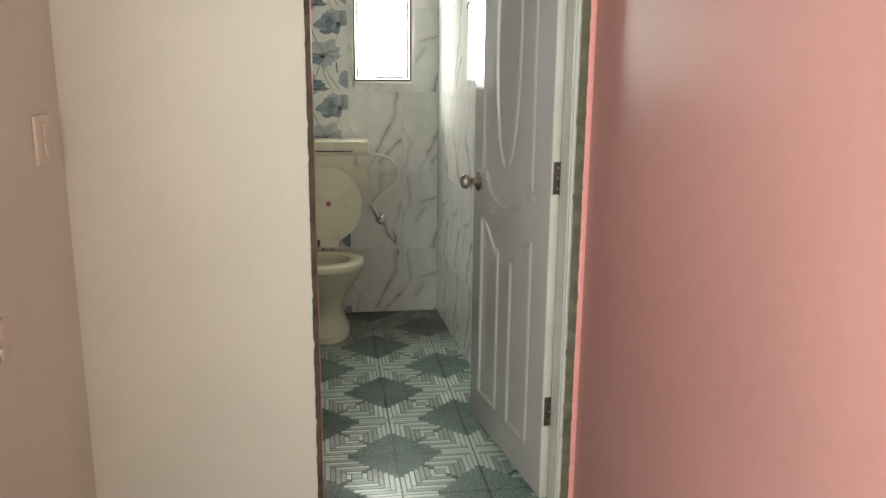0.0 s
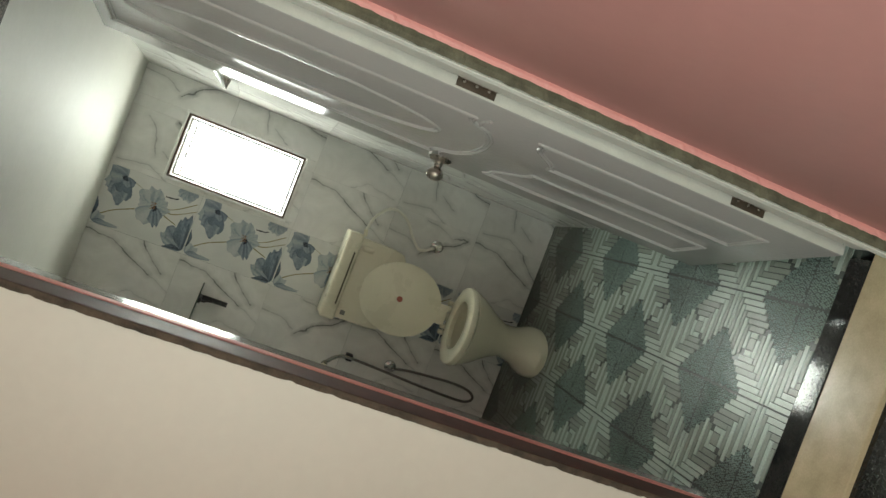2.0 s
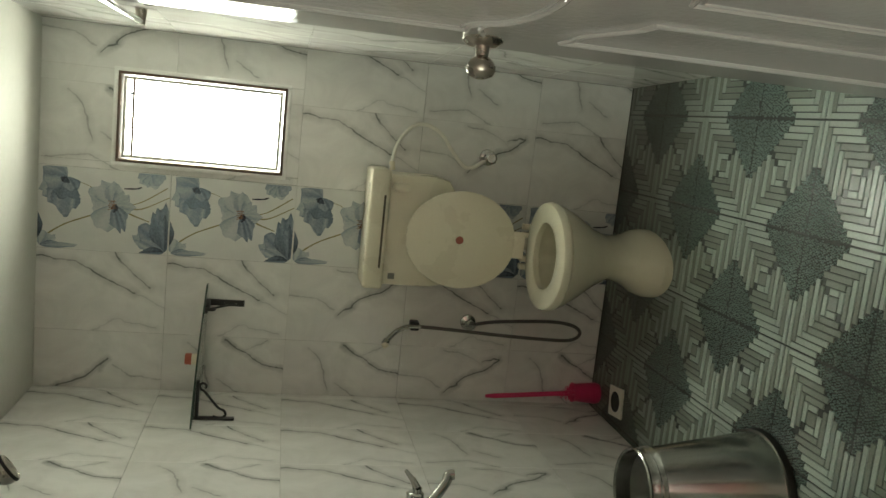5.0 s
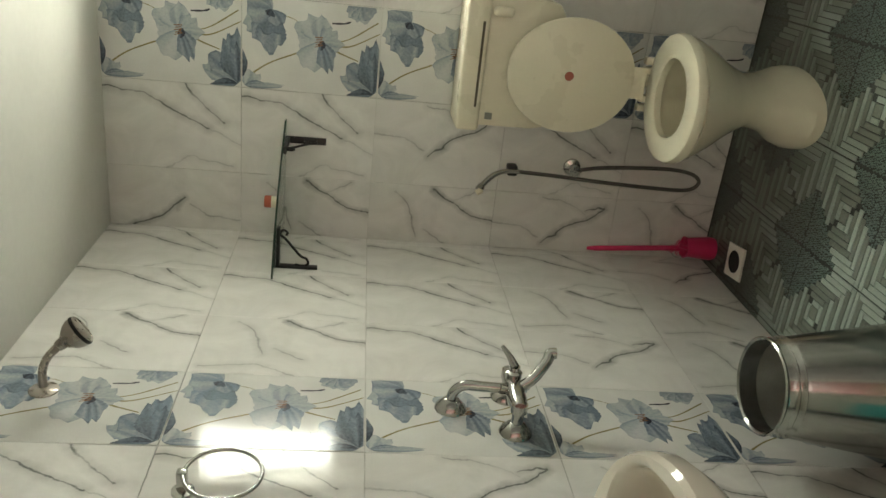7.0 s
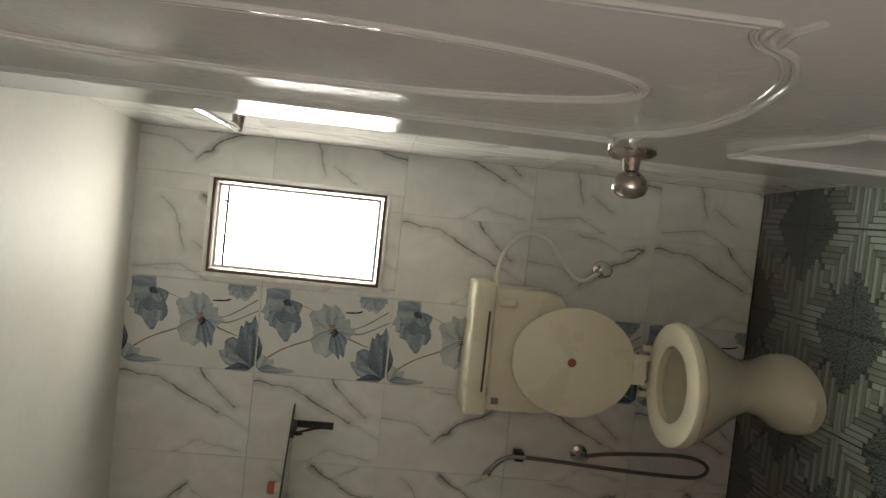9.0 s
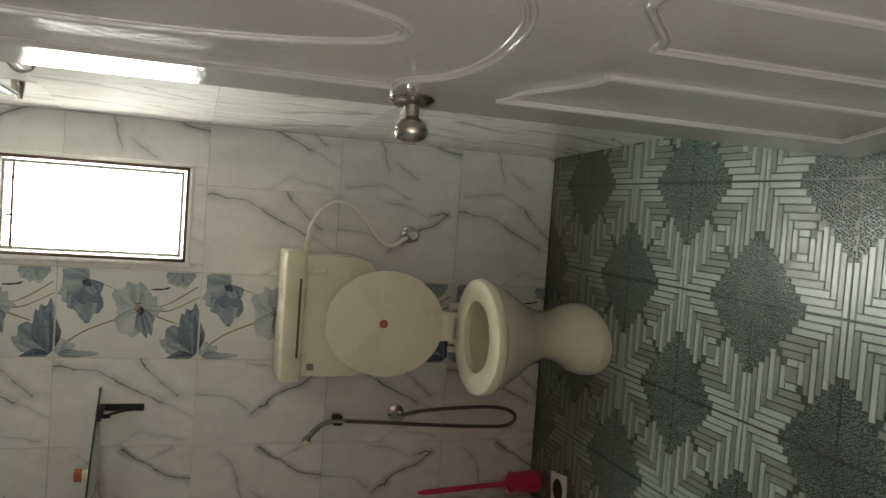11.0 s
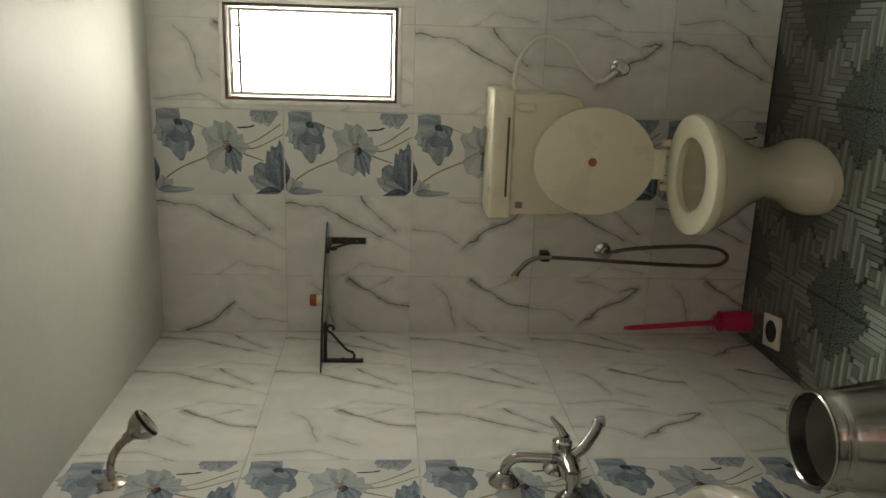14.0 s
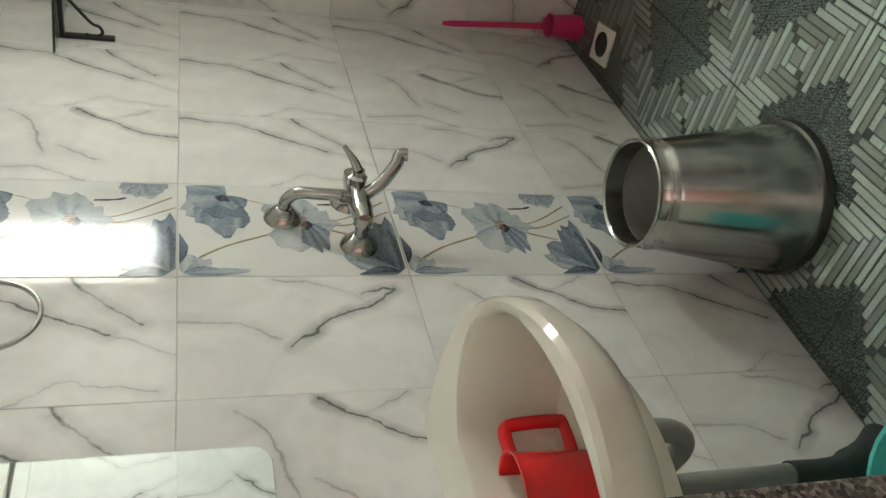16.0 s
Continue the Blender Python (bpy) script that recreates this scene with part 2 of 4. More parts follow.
def add_lathe(bm, profile, matrix=Matrix(), steps=32, squash=(1, 1)):
    """Turns (radius, height) points round the z axis."""
    rings = []
    for r, h in profile:
        if r < 1e-5:
            rings.append([bm.verts.new(matrix @ Vector((0, 0, h)))])
        else:
            rings.append([bm.verts.new(matrix @ Vector((r * squash[0] * math.cos(a), r * squash[1] * math.sin(a), h)))
                          for a in (2 * math.pi * k / steps for k in range(steps))])
    for low, high in zip(rings, rings[1:]):
        for k in range(steps):
            j = (k + 1) % steps
            if len(low) == 1 and len(high) > 1:
                bm.faces.new((low[0], high[k], high[j])[::-1])
            elif len(high) == 1 and len(low) > 1:
                bm.faces.new((low[k], low[j], high[0]))
            elif len(low) > 1:
                bm.faces.new((low[k], low[j], high[j], high[k]))
    return bm


def lathe(profile, matrix=Matrix(), steps=32, squash=(1, 1)):
    return add_lathe(bmesh.new(), profile, matrix, steps, squash)


def curve_points(points, steps=6):
    """A smooth line through the points."""
    points = [Vector(p) for p in points]
    ext = [2 * points[0] - points[1], *points, 2 * points[-1] - points[-2]]
    out = []
    for a, b, c, d in zip(ext, ext[1:], ext[2:], ext[3:]):
        for k in range(steps):
            t = k / steps
            out.append(0.5 * (2 * b + (c - a) * t + (2 * a - 5 * b + 4 * c - d) * t * t + (3 * b - a - 3 * c + d) * t ** 3))
    return out + [points[-1]]


def add_tube(bm, points, radius, sides=10, closed=False):
    """A round tube along the points; radius is one number or one for each point."""
    points = [Vector(p) for p in points]
    count = len(points)
    radii = radius if isinstance(radius, (list, tuple)) else [radius] * count
    rings, normal = [], None
    for k, p in enumerate(points):
        before = points[k - 1] if (k or closed) else p
        after = points[(k + 1) % count] if (k < count - 1 or closed) else p
        along = (after - before).normalized()
        if normal is None:
            normal = along.orthogonal().normalized()
        normal = (normal - along * normal.dot(along)).normalized()
        other = along.cross(normal)
        rings.append([bm.verts.new(p + radii[k] * (normal * math.cos(a) + other * math.sin(a)))
                      for a in (2 * math.pi * j / sides for j in range(sides))])
    for k in range(count if closed else count - 1):
        low, high = rings[k], rings[(k + 1) % count]
        for j in range(sides):
            i = (j + 1) % sides
            bm.faces.new((low[j], low[i], high[i], high[j]))
    if not closed:
        bm.faces.new(rings[0][::-1])
        bm.faces.new(rings[-1])
    return bm


def tube(points, radius, sides=10, closed=False):
    return add_tube(bmesh.new(), points, radius, sides, closed)


def slab(outline, thickness, plane="xz", bevel=0.0):
    """A flat plate with an outline of (a, b) points, thick along the third axis from 0."""
    bm = bmesh.new()
    put = {"xz": lambda a, b, c: (a, c, b), "xy": lambda a, b, c: (a, b, c), "yz": lambda a, b, c: (c, a, b)}[plane]
    near = [bm.verts.new(put(a, b, 0)) for a, b in outline]
    far = [bm.verts.new(put(a, b, thickness)) for a, b in outline]
    bm.faces.new(near)
    bm.faces.new(far[::-1])
    for k in range(len(outline)):
        j = (k + 1) % len(outline)
        bm.faces.new((near[j], near[k], far[k], far[j]))
    bmesh.ops.recalc_face_normals(bm, faces=bm.faces)
    if bevel:
        edges = [e for e in bm.edges if len({v in near for v in e.verts}) == 1]
        bmesh.ops.bevel(bm, geom=edges, offset=bevel, segments=2, profile=0.5, affect="EDGES")
    return bm


def rounded(width, height, radius, steps=6):
    """The outline of a rounded rectangle about 0."""
    out = []
    for cx, cy, a0 in ((1, 1, 0), (-1, 1, 90), (-1, -1, 180), (1, -1, 270)):
        for k in range(steps + 1):
            a = radians(a0 + 90 * k / steps)
            out.append((cx * (width / 2 - radius) + radius * math.cos(a), cy * (height / 2 - radius) + radius * math.sin(a)))
    return out


AX_X, AX_Y = pose(0, 0, 0, 0, 90, 0), pose(0, 0, 0, 90, 0, 0)      # z turned to +x; z turned to -y


# ---- setting ----
W, H, FRONT, OUT = 1.325, 2.19, -2.25, -2.40        # room width, height, inner and outer face of the front wall
TALL, BACK, LEFT, RIGHT = 2.75, -6.2, 0.02, 1.424    # passage: height, far end, side walls
DOOR_L, DOOR_R, DOOR_TOP = 0.649, 1.412, 2.10

bm = bmesh.new()
x0, x1, z0, z1 = WINDOW
add_box(bm, (-0.12, 0.008, 0), (x0, 0.15, TALL)), add_box(bm, (x1, 0.008, 0), (1.56, 0.15, TALL))
add_box(bm, (x0, 0.008, 0), (x1, 0.15, z0)), add_box(bm, (x0, 0.008, z1), (x1, 0.15, TALL))
wall_back = structure("wall_back", bm, GROUT, "white marble-look tiled wall with a blue flower tile band and a small window", "wall")
wall_left = structure("wall_left", box((-0.12, FRONT, 0), (-0.008, 0.008, TALL)), GROUT, "white marble-look tiled wall with a vertical blue flower tile band", "wall")
SIDE = Matrix.Translation((W, 0, 0)) @ pose(0, 0, 0, 0, 0, -87.6)      # the right wall leaves the square a little
wall_right = structure("wall_right", slab([(W + 0.0085, 0.006), (W + 0.0085 + 0.0944, FRONT), (1.56, FRONT), (1.56, 0.006)], TALL, "xy"), GROUT, "white marble-look tiled wall behind the open door", "wall")
bm = bmesh.new()
add_box(bm, (-0.12, OUT, 0), (DOOR_L, FRONT, TALL)), add_box(bm, (0.56, FRONT, 0), (0.6475, -2.19, H)), add_box(bm, (DOOR_L, OUT, DOOR_TOP), (DOOR_R, FRONT, TALL)), add_box(bm, (DOOR_R, OUT, 0), (1.56, FRONT, TALL))
structure("wall_front", bm, BEIGE, "cream painted wall with the bathroom doorway", "wall")
structure("ceiling", box((-0.12, FRONT, H), (1.56, 0.008, H + 0.1)), CEILING, "white painted bathroom ceiling", "ceiling")
structure("passage_ceiling", box((-0.12, BACK, TALL), (1.56, 0.15, TALL + 0.1)), CEILING, "white painted passage ceiling", "ceiling")
bm = bmesh.new()
add_box(bm, (-0.12, -4.3, 0), (LEFT, OUT, TALL)), add_box(bm, (-0.12, BACK, 0), (LEFT, -5.7, TALL))
add_box(bm, (-0.12, -5.7, 0), (LEFT, -4.3, 0.75)), add_box(bm, (-0.12, -5.7, 2.35), (LEFT, -4.3, TALL))
structure("passage_wall_left", bm, BEIGE, "plain cream painted passage wall", "wall")
structure("passage_wall_right", box((RIGHT, BACK, 0), (1.56, OUT, TALL)), PINK, "glossy pink painted passage wall", "wall")
structure("passage_wall_end", box((-0.12, BACK - 0.12, 0), (1.56, BACK, TALL)), BEIGE, "plain cream painted passage wall", "wall")
floor = structure("floor", box((-0.12, FRONT, -0.12), (1.56, 0.15, -0.004)), TILE_DARK, "wet grey-green patterned tile bathroom floor", "floor")
passage_floor = structure("passage_floor", box((-0.12, BACK, -0.12), (1.56, OUT - 0.055, -0.012)), BLACK_STONE, "polished black granite passage floor", "floor")


# ---- doorway ----
bm = bmesh.new()
add_box(bm, (0.640, -2.255, 0.0), (0.6545, -2.186, DOOR_TOP), 0.002)
structure("door_frame_left", bm, GRANITE, "polished brown speckled granite door jamb", "door frame")
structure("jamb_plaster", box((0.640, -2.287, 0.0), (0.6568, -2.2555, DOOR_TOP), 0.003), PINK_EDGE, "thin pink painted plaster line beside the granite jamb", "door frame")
structure("jamb_edge", box((0.640, OUT + 0.006, 0.0), (0.6550, -2.2875, DOOR_TOP), 0.003), JAMB_BROWN, "dark red-brown painted edge of the door jamb", "door frame")


def ragged_strip(x0, x1, y, z0, z1, rough, seed):
    """A thin upright strip of broken cement with a chipped outer edge."""
    rng, bm = random.Random(seed), bmesh.new()
    rows, count = [], 260
    for k in range(count + 1):
        z = z0 + (z1 - z0) * k / count
        chip = rough * max(0.0, noise.noise((seed, z * 34, 0)) - 0.12) * 4
        a = x0 + rng.uniform(-0.0008, 0.0008) + (chip if seed != 5 else -chip)
        mid = 0.0045 + 0.003 * noise.noise((z * 60, seed, 1))
        rows.append([bm.verts.new(p) for p in ((a, y, z), (a, y - 0.003, z), ((a + x1) / 2, y - mid, z), (x1, y - 0.003, z), (x1, y, z))])
    for low, high in zip(rows, rows[1:]):
        for j in range(4):
            bm.faces.new((low[j], low[j + 1], high[j + 1], high[j]))
    bmesh.ops.recalc_face_normals(bm, faces=bm.faces)
    return bm


structure("cement_joint_left", ragged_strip(0.6405, 0.6555, OUT - 0.0005, 0, DOOR_TOP, 0.0018, 3), DARK_CEMENT, "chipped grey cement joint beside the door jamb", "wall joint")
structure("cement_joint_right", ragged_strip(1.384, 1.409, OUT + 0.001, 0, DOOR_TOP, 0.0015, 5), CONCRETE, "rough grey cement joint beside the door frame", "wall joint")
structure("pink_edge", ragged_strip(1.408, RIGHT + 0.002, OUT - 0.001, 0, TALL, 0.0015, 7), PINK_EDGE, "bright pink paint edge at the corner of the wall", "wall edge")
bm = bmesh.new()
add_box(bm, (1.386, -2.392, 0), (1.406, -2.33, 2.10), 0.002)
add_box(bm, (1.396, -2.33, 0), (1.412, FRONT + 0.03, 2.10), 0.002)
add_box(bm, (1.379, -2.386, 0), (1.3855, -2.374, 2.10), 0.003), add_box(bm, (1.382, -2.352, 0), (1.3855, -2.338, 2.10), 0.0015)
structure("door_frame_right", bm, DOOR_EDGE, "off-white painted door frame post", "door frame")
structure("door_frame_top", box((DOOR_L + 0.008, OUT + 0.006, DOOR_TOP - 0.03), (DOOR_R - 0.03, FRONT, DOOR_TOP + 0.003), 0.003), GRANITE, "polished brown granite door head", "door frame")
sill = structure("door_sill", box((DOOR_L + 0.009, -2.302, -0.03), (1.371, -2.225, 0.006), 0.003), BLACK_STONE, "wet black granite door sill", "door sill")
structure("floor_border", box((LEFT + 0.001, -2.490, -0.03), (RIGHT - 0.001, -2.3025, 0.004), 0.003), CREAM_STONE, "cream marble floor border in front of the bathroom sill", "floor border")
structure("floor_border_side", box((RIGHT - 0.085, BACK, -0.03), (RIGHT - 0.013, -2.4905, 0.003), 0.003), CREAM_STONE, "cream marble floor border along the pink wall", "floor border")
structure("skirting", box((RIGHT - 0.012, BACK, -0.02), (RIGHT + 0.002, -2.405, 0.075), 0.002), plain("grey_green_skirting", (0.20, 0.185, 0.11), 0.35, spread=0.15), "dull green-grey stone skirting under the pink wall", "skirting")


# ---- door ----
def make_door():
    """The leaf lies from the hinge along +x, its panelled face towards -y; turned open at the end."""
    door = thing("bathroom_door", (1.383, -2.262, 0.0), "glossy grey-white moulded panel door standing open", "door")
    wide, high = 0.764, 2.07
    leaf = part("leaf", box((0.046, -0.03, 0.018), (wide, 0.0, high), 0.002), DOOR, door)
    edge = part("lipping", box((0.0415, -0.0295, 0.018), (0.0455, -0.0015, high), 0.001), DOOR_EDGE, door, "dull cream unpainted door edge")

    def bead(points, name="moulding", steps=5, r=0.0055, closed=False):
        pts = [(a, 0.0, z) for a, z in points]
        return part(name, tube(curve_points(pts, steps) if steps > 1 else pts, r, 8, closed), DOOR, door)

    def straight(points):
        out = []
        for (a, b), (c, d) in zip(points, points[1:]):
            n = max(1, int(math.dist((a, b), (c, d)) / 0.05))
            out += [(a + (c - a) * k / n, b + (d - b) * k / n) for k in range(n)]
        return out + [points[-1]]

    # upper panel: outer moulding with a swept foot, then the long oval; each moulding is a wide bead with a fine one inside it
    mid = 0.418
    for s in (1, -1):
        x = lambda a: mid + s * a
        for inset, r in ((0.0, 0.0055), (0.013, 0.003)):
            bead(straight([(x(0.0), 2.03 - inset), (x(0.236 - inset), 2.03 - inset), (x(0.236 - inset), 1.045 + inset)]), steps=1, r=r)
            bead([(x(0.236 - inset), 1.045 + inset), (x(0.205), 1.043 + inset), (x(0.186 - inset / 2), 1.025 + inset), (x(0.16 - inset / 2), 0.988 + inset), (x(0.10), 0.956 + inset), (x(0.045), 0.945 + inset), (x(0.0), 0.942 + inset)], r=r)
        bead([(x(0.190), 1.020), (x(0.222), 1.022), (x(0.252), 1.010)])
    for half, tall, r in ((0.112, 0.445, 0.0055), (0.099, 0.431, 0.003)):
        oval = [(mid + half * math.sin(a), 1.528 - tall * math.cos(a)) for a in (2 * math.pi * k / 56 for k in range(56))]
        bead(oval, "oval_moulding", 1, r, True)
    # two lower panels with swept tops
    for s in (1, -1):
        x = lambda a: mid + s * a
        for inset, r in ((0.0, 0.0055), (0.012, 0.003)):
            bead([(x(0.060 + inset), 0.765 - inset), (x(0.105), 0.778 - inset), (x(0.150), 0.818 - inset), (x(0.185), 0.848 - inset), (x(0.215), 0.852 - inset), (x(0.242 - inset), 0.866 - inset)], r=r)
            bead(straight([(x(0.242 - inset), 0.866 - inset), (x(0.242 - inset), 0.155 + inset), (x(0.060 + inset), 0.155 + inset), (x(0.060 + inset), 0.765 - inset)]), steps=1, r=r)
    # hinges
    for z in (1.10, 0.33, 1.82):
        hinge = part("hinge", box((0.0385, -0.046, z - 0.05), (0.0412, -0.006, z + 0.05), 0.0005), plain("tarnished_steel", (0.10, 0.075, 0.055), 0.45, metal=0.6, spread=0.5, scale=40, bump=0.4), door, "tarnished steel butt hinge")
        part("pin", lathe([(0, -0.052), (0.0045, -0.052), (0.0045, 0.052), (0, 0.052)], pose(0.036, -0.030, z), 12), BRUSHED, hinge)
        for dz in (-0.032, 0, 0.032):
            part("screw", lathe([(0, 0.0012), (0.003, 0.0009), (0.004, 0), (0, 0)], pose(0.0385, -0.022, z + dz, 0, -90, 0), 10), BRUSHED, hinge)
    # knob with rose, both faces
    for y, turn in ((-0.03, AX_Y), (0.0, pose(0, 0, 0, -90, 0, 0))):
        m = Matrix.Translation((0.708, y, 1.000)) @ turn
        knob = part("knob", lathe([(0, 0), (0.038, 0.0), (0.038, 0.003), (0.030, 0.010), (0.014, 0.013), (0.012, 0.032), (0.020, 0.038), (0.027, 0.048), (0.028, 0.058), (0.023, 0.068), (0.012, 0.073), (0, 0.074)], m, 32), BRUSHED, door, "brushed nickel round door knob")
        part("key_cylinder", lathe([(0, 0.0742), (0.007, 0.0742), (0.007, 0.072), (0, 0.072)], m, 16), CHROME, knob)
    door.matrix_world = pose(1.376, -2.254, 0, 0, 0, 98.6)
    return door


make_door()

# ---- switch plates on the passage wall ----
def switch_plate(name, y, z, wide, high, label):
    plate = thing(name, (LEFT, y, z), label, "switch")
    part("plate", add_box(bmesh.new(), (0.0, -wide / 2, -high / 2), (0.009, wide / 2, high / 2), 0.003), SWITCH, plate)
    for dz in (0.022, -0.022):
        rocker = part("rocker", box((0.009, -0.012, dz - 0.014), (0.014, 0.012, dz + 0.014), 0.002), SWITCH, plate)
        rocker.rotation_euler = (0, radians(2 if dz > 0 else -2), 0)


switch_plate("switch_plate", -2.555, 1.255, 0.105, 0.115, "ivory two-rocker switch plate on the cream passage wall")
switch_plate("socket_plate", -2.935, 0.88, 0.105, 0.085, "ivory socket plate low on the cream passage wall")


# ---- window ----
def make_window():
    x0, x1, z0, z1 = WINDOW
    win = tagged(new("window_1"), "small high window with brown wooden frame and a metal trim", "window", kind="structure")
    win.location = ((x0 + x1) / 2, 0, (z0 + z1) / 2)
    w, h = x1 - x0, z1 - z0

    def border(half_w, half_h, width, y0, y1, bevel=0.002):
        bm = bmesh.new()
        add_box(bm, (-half_w, y0, -half_h), (-half_w + width, y1, half_h), bevel), add_box(bm, (half_w - width, y0, -half_h), (half_w, y1, half_h), bevel)
        add_box(bm, (-half_w + width, y0, half_h - width), (half_w - width, y1, half_h), bevel), add_box(bm, (-half_w + width, y0, -half_h), (half_w - width, y1, -half_h + width), bevel)
        return bm

    part("trim", border(w / 2 + 0.022, h / 2 + 0.020, 0.0138, -0.010, 0.006), plain("pale_aluminium_trim", (0.80, 0.80, 0.77), 0.32, metal=0.6, spread=0.1, scale=30), win, "pale aluminium trim strip")
    part("frame", border(w / 2 + 0.008, h / 2 + 0.006, 0.010, -0.006, 0.045), WOOD, win, "brown stained wooden frame")
    part("sash", border(w / 2 - 0.008, h / 2 - 0.010, 0.010, 0.012, 0.030), DOOR_EDGE, win, "pale inner sash")
    part("grille_bar", box((-w / 2 + 0.017, 0.010, h / 2 - 0.049), (w / 2 - 0.017, 0.014, h / 2 - 0.041)), WOOD, win, "thin dark bar near the top of the pane")
    # glare put into the shape: rods cut short and tapered where they wash out
    for x in (-0.035, 0.085):
        part("grille_rod_end", tube([(x, 0.008, h / 2 - 0.075), (x, 0.008, h / 2 - 0.030)], [0.0010, 0.0042], 6), BLACK, win)
    glass = Nodes("frosted_window_glass")
    glass.set(color=(0.95, 0.98, 0.97), clear=1.0, rough=0.05, ior=1.02)
    pane = part("pane", box((-w / 2 + 0.009, 0.020, -h / 2 + 0.011), (w / 2 - 0.009, 0.023, h / 2 - 0.011)), glass.m, win, "bright glass pane")
    pane.visible_shadow = False


make_window()
glow = Nodes("overcast_brightness")
glow.set(color=(0, 0, 0), rough=1.0, glow_color=(0.95, 1.0, 0.985), glow=8.0)
backdrop = structure("backdrop", box((0.1, 0.50, 0.8), (1.9, 0.52, 2.9)), glow.m, "blank bright daylight outside the bathroom window", "sky")
backdrop.visible_shadow = False


# ---- toilet ----
def loft(sections, steps=40, power=2.0):
    """Closed rings (z, cx, cy, rx, ry front, ry back) joined from bottom to top."""
    bm, rings = bmesh.new(), []
    for z, cx, cy, rx, rf, rb in sections:
        ring = []
        for k in range(steps):
            a = 2 * math.pi * k / steps
            c, s = math.cos(a), math.sin(a)
            ring.append(bm.verts.new((cx + rx * math.copysign(abs(c) ** (2 / power), c), cy + (rb if s > 0 else rf) * math.copysign(abs(s) ** (2 / power), s), z)))
        rings.append(ring)
    for low, high in zip(rings, rings[1:]):
        for k in range(steps):
            j = (k + 1) % steps
            bm.faces.new((low[k], low[j], high[j], high[k]))
    bm.faces.new(rings[0][::-1])
    bm.faces.new(rings[-1])
    return bm


def egg(half_w, front, back, steps=40, square=2.0):
    out = []
    for k in range(steps):
        a = 2 * math.pi * k / steps
        c, s = math.cos(a), math.sin(a)
        out.append((half_w * math.copysign(abs(c) ** (2 / square), c), (back if s > 0 else front) * math.copysign(abs(s) ** (2 / square), s)))
    return out


toilet = thing("toilet", (0.685, 0, 0), "ivory ceramic floor-standing toilet with its lid raised, against the tiled wall", "toilet")
part("bowl", loft([(0.0, -0.010, -0.31, 0.124, 0.236, 0.20), (0.030, -0.010, -0.31, 0.122, 0.233, 0.20), (0.052, -0.009, -0.305, 0.112, 0.212, 0.19), (0.085, -0.006, -0.30, 0.092, 0.180, 0.18), (0.12, -0.004, -0.30, 0.084, 0.165, 0.18),
                   (0.18, 0, -0.30, 0.084, 0.165, 0.18), (0.25, 0, -0.32, 0.118, 0.195, 0.18), (0.32, 0, -0.35, 0.160, 0.225, 0.18), (0.375, 0, -0.38, 0.184, 0.235, 0.185),
                   (0.398, 0, -0.39, 0.188, 0.238, 0.19), (0.402, 0, -0.39, 0.182, 0.230, 0.185), (0.402, 0, -0.395, 0.128, 0.160, 0.115), (0.385, 0, -0.395, 0.132, 0.165, 0.12),
                   (0.30, 0, -0.39, 0.115, 0.145, 0.11), (0.20, 0, -0.36, 0.07, 0.09, 0.08), (0.16, 0, -0.35, 0.03, 0.04, 0.04)]), CERAMIC, toilet)
part("water_pool", lathe([(0, 0.252), (0.090, 0.252), (0.088, 0.248), (0, 0.248)], pose(0, -0.378, 0), 32, (1, 1.25)), plain("dark_water", (0.13, 0.09, 0.035), 0.03), toilet, "still brownish water in the bowl")


def ring_plate(outer, inner, z, thick):
    bm = bmesh.new()
    n = len(outer)
    levels = [(outer, z, 1.0), (outer, z + thick * 0.55, 1.0), (outer, z + thick * 0.9, 0.975), (outer, z + thick, 0.93), (inner, z + thick, 1.07), (inner, z + thick * 0.8, 1.0), (inner, z, 1.0)]
    rings = [[bm.verts.new((a * s, b * s - 0.395, h)) for a, b in line] for line, h, s in levels]
    for low, high in zip(rings, rings[1:] + rings[:1]):
        for k in range(n):
            j = (k + 1) % n
            bm.faces.new((low[k], low[j], high[j], high[k]))
    return bm


part("seat", ring_plate(egg(0.192, 0.235, 0.20), egg(0.118, 0.140, 0.108), 0.405, 0.026), CERAMIC, toilet, "ivory plastic ring seat with a bright worn rim")
lid_bm = slab([(a, b) for a, b in egg(0.180, 0.200, 0.205, 44)], 0.010, "xz", 0.004)
for f in (box((-0.05, 0, -0.235), (0.05, 0.010, -0.19), 0.004), ):
    me = bpy.data.meshes.new("tab")
    f.to_mesh(me), f.free()
    lid_bm.from_mesh(me)
lid = part("lid", lid_bm, PLASTIC, toilet, "ivory plastic lid leaning back on the cistern")
lid.matrix_local = pose(0.010, -0.238, 0.688, -5, 0, 0)
part("emblem", lathe([(0, 0.0012), (0.014, 0.0012), (0.0145, 0), (0, 0)], pose(0, 0, 0.008) @ AX_Y, 24), plain("brick_red_print", (0.36, 0.10, 0.06), 0.4), lid, "round brick-red sticker")
for x in (-0.045, 0.045, -0.075, 0.075):
    part("seat_hinge", box((x - 0.011, -0.222, 0.404), (x + 0.011, -0.190, 0.452), 0.004), PLASTIC, toilet)
part("flush_pipe", tube(curve_points([(0, -0.09, 0.73), (0, -0.09, 0.60), (0, -0.11, 0.44), (0, -0.19, 0.385)]), 0.022, 16), PLASTIC, toilet, "ivory plastic flush pipe")
for x in (-0.09, 0.09):
    part("floor_bolt", lathe([(0, 0.012), (0.007, 0.010), (0.008, 0), (0, 0)], pose(x * 1.05, -0.235, 0.03), 12), DARK, toilet)

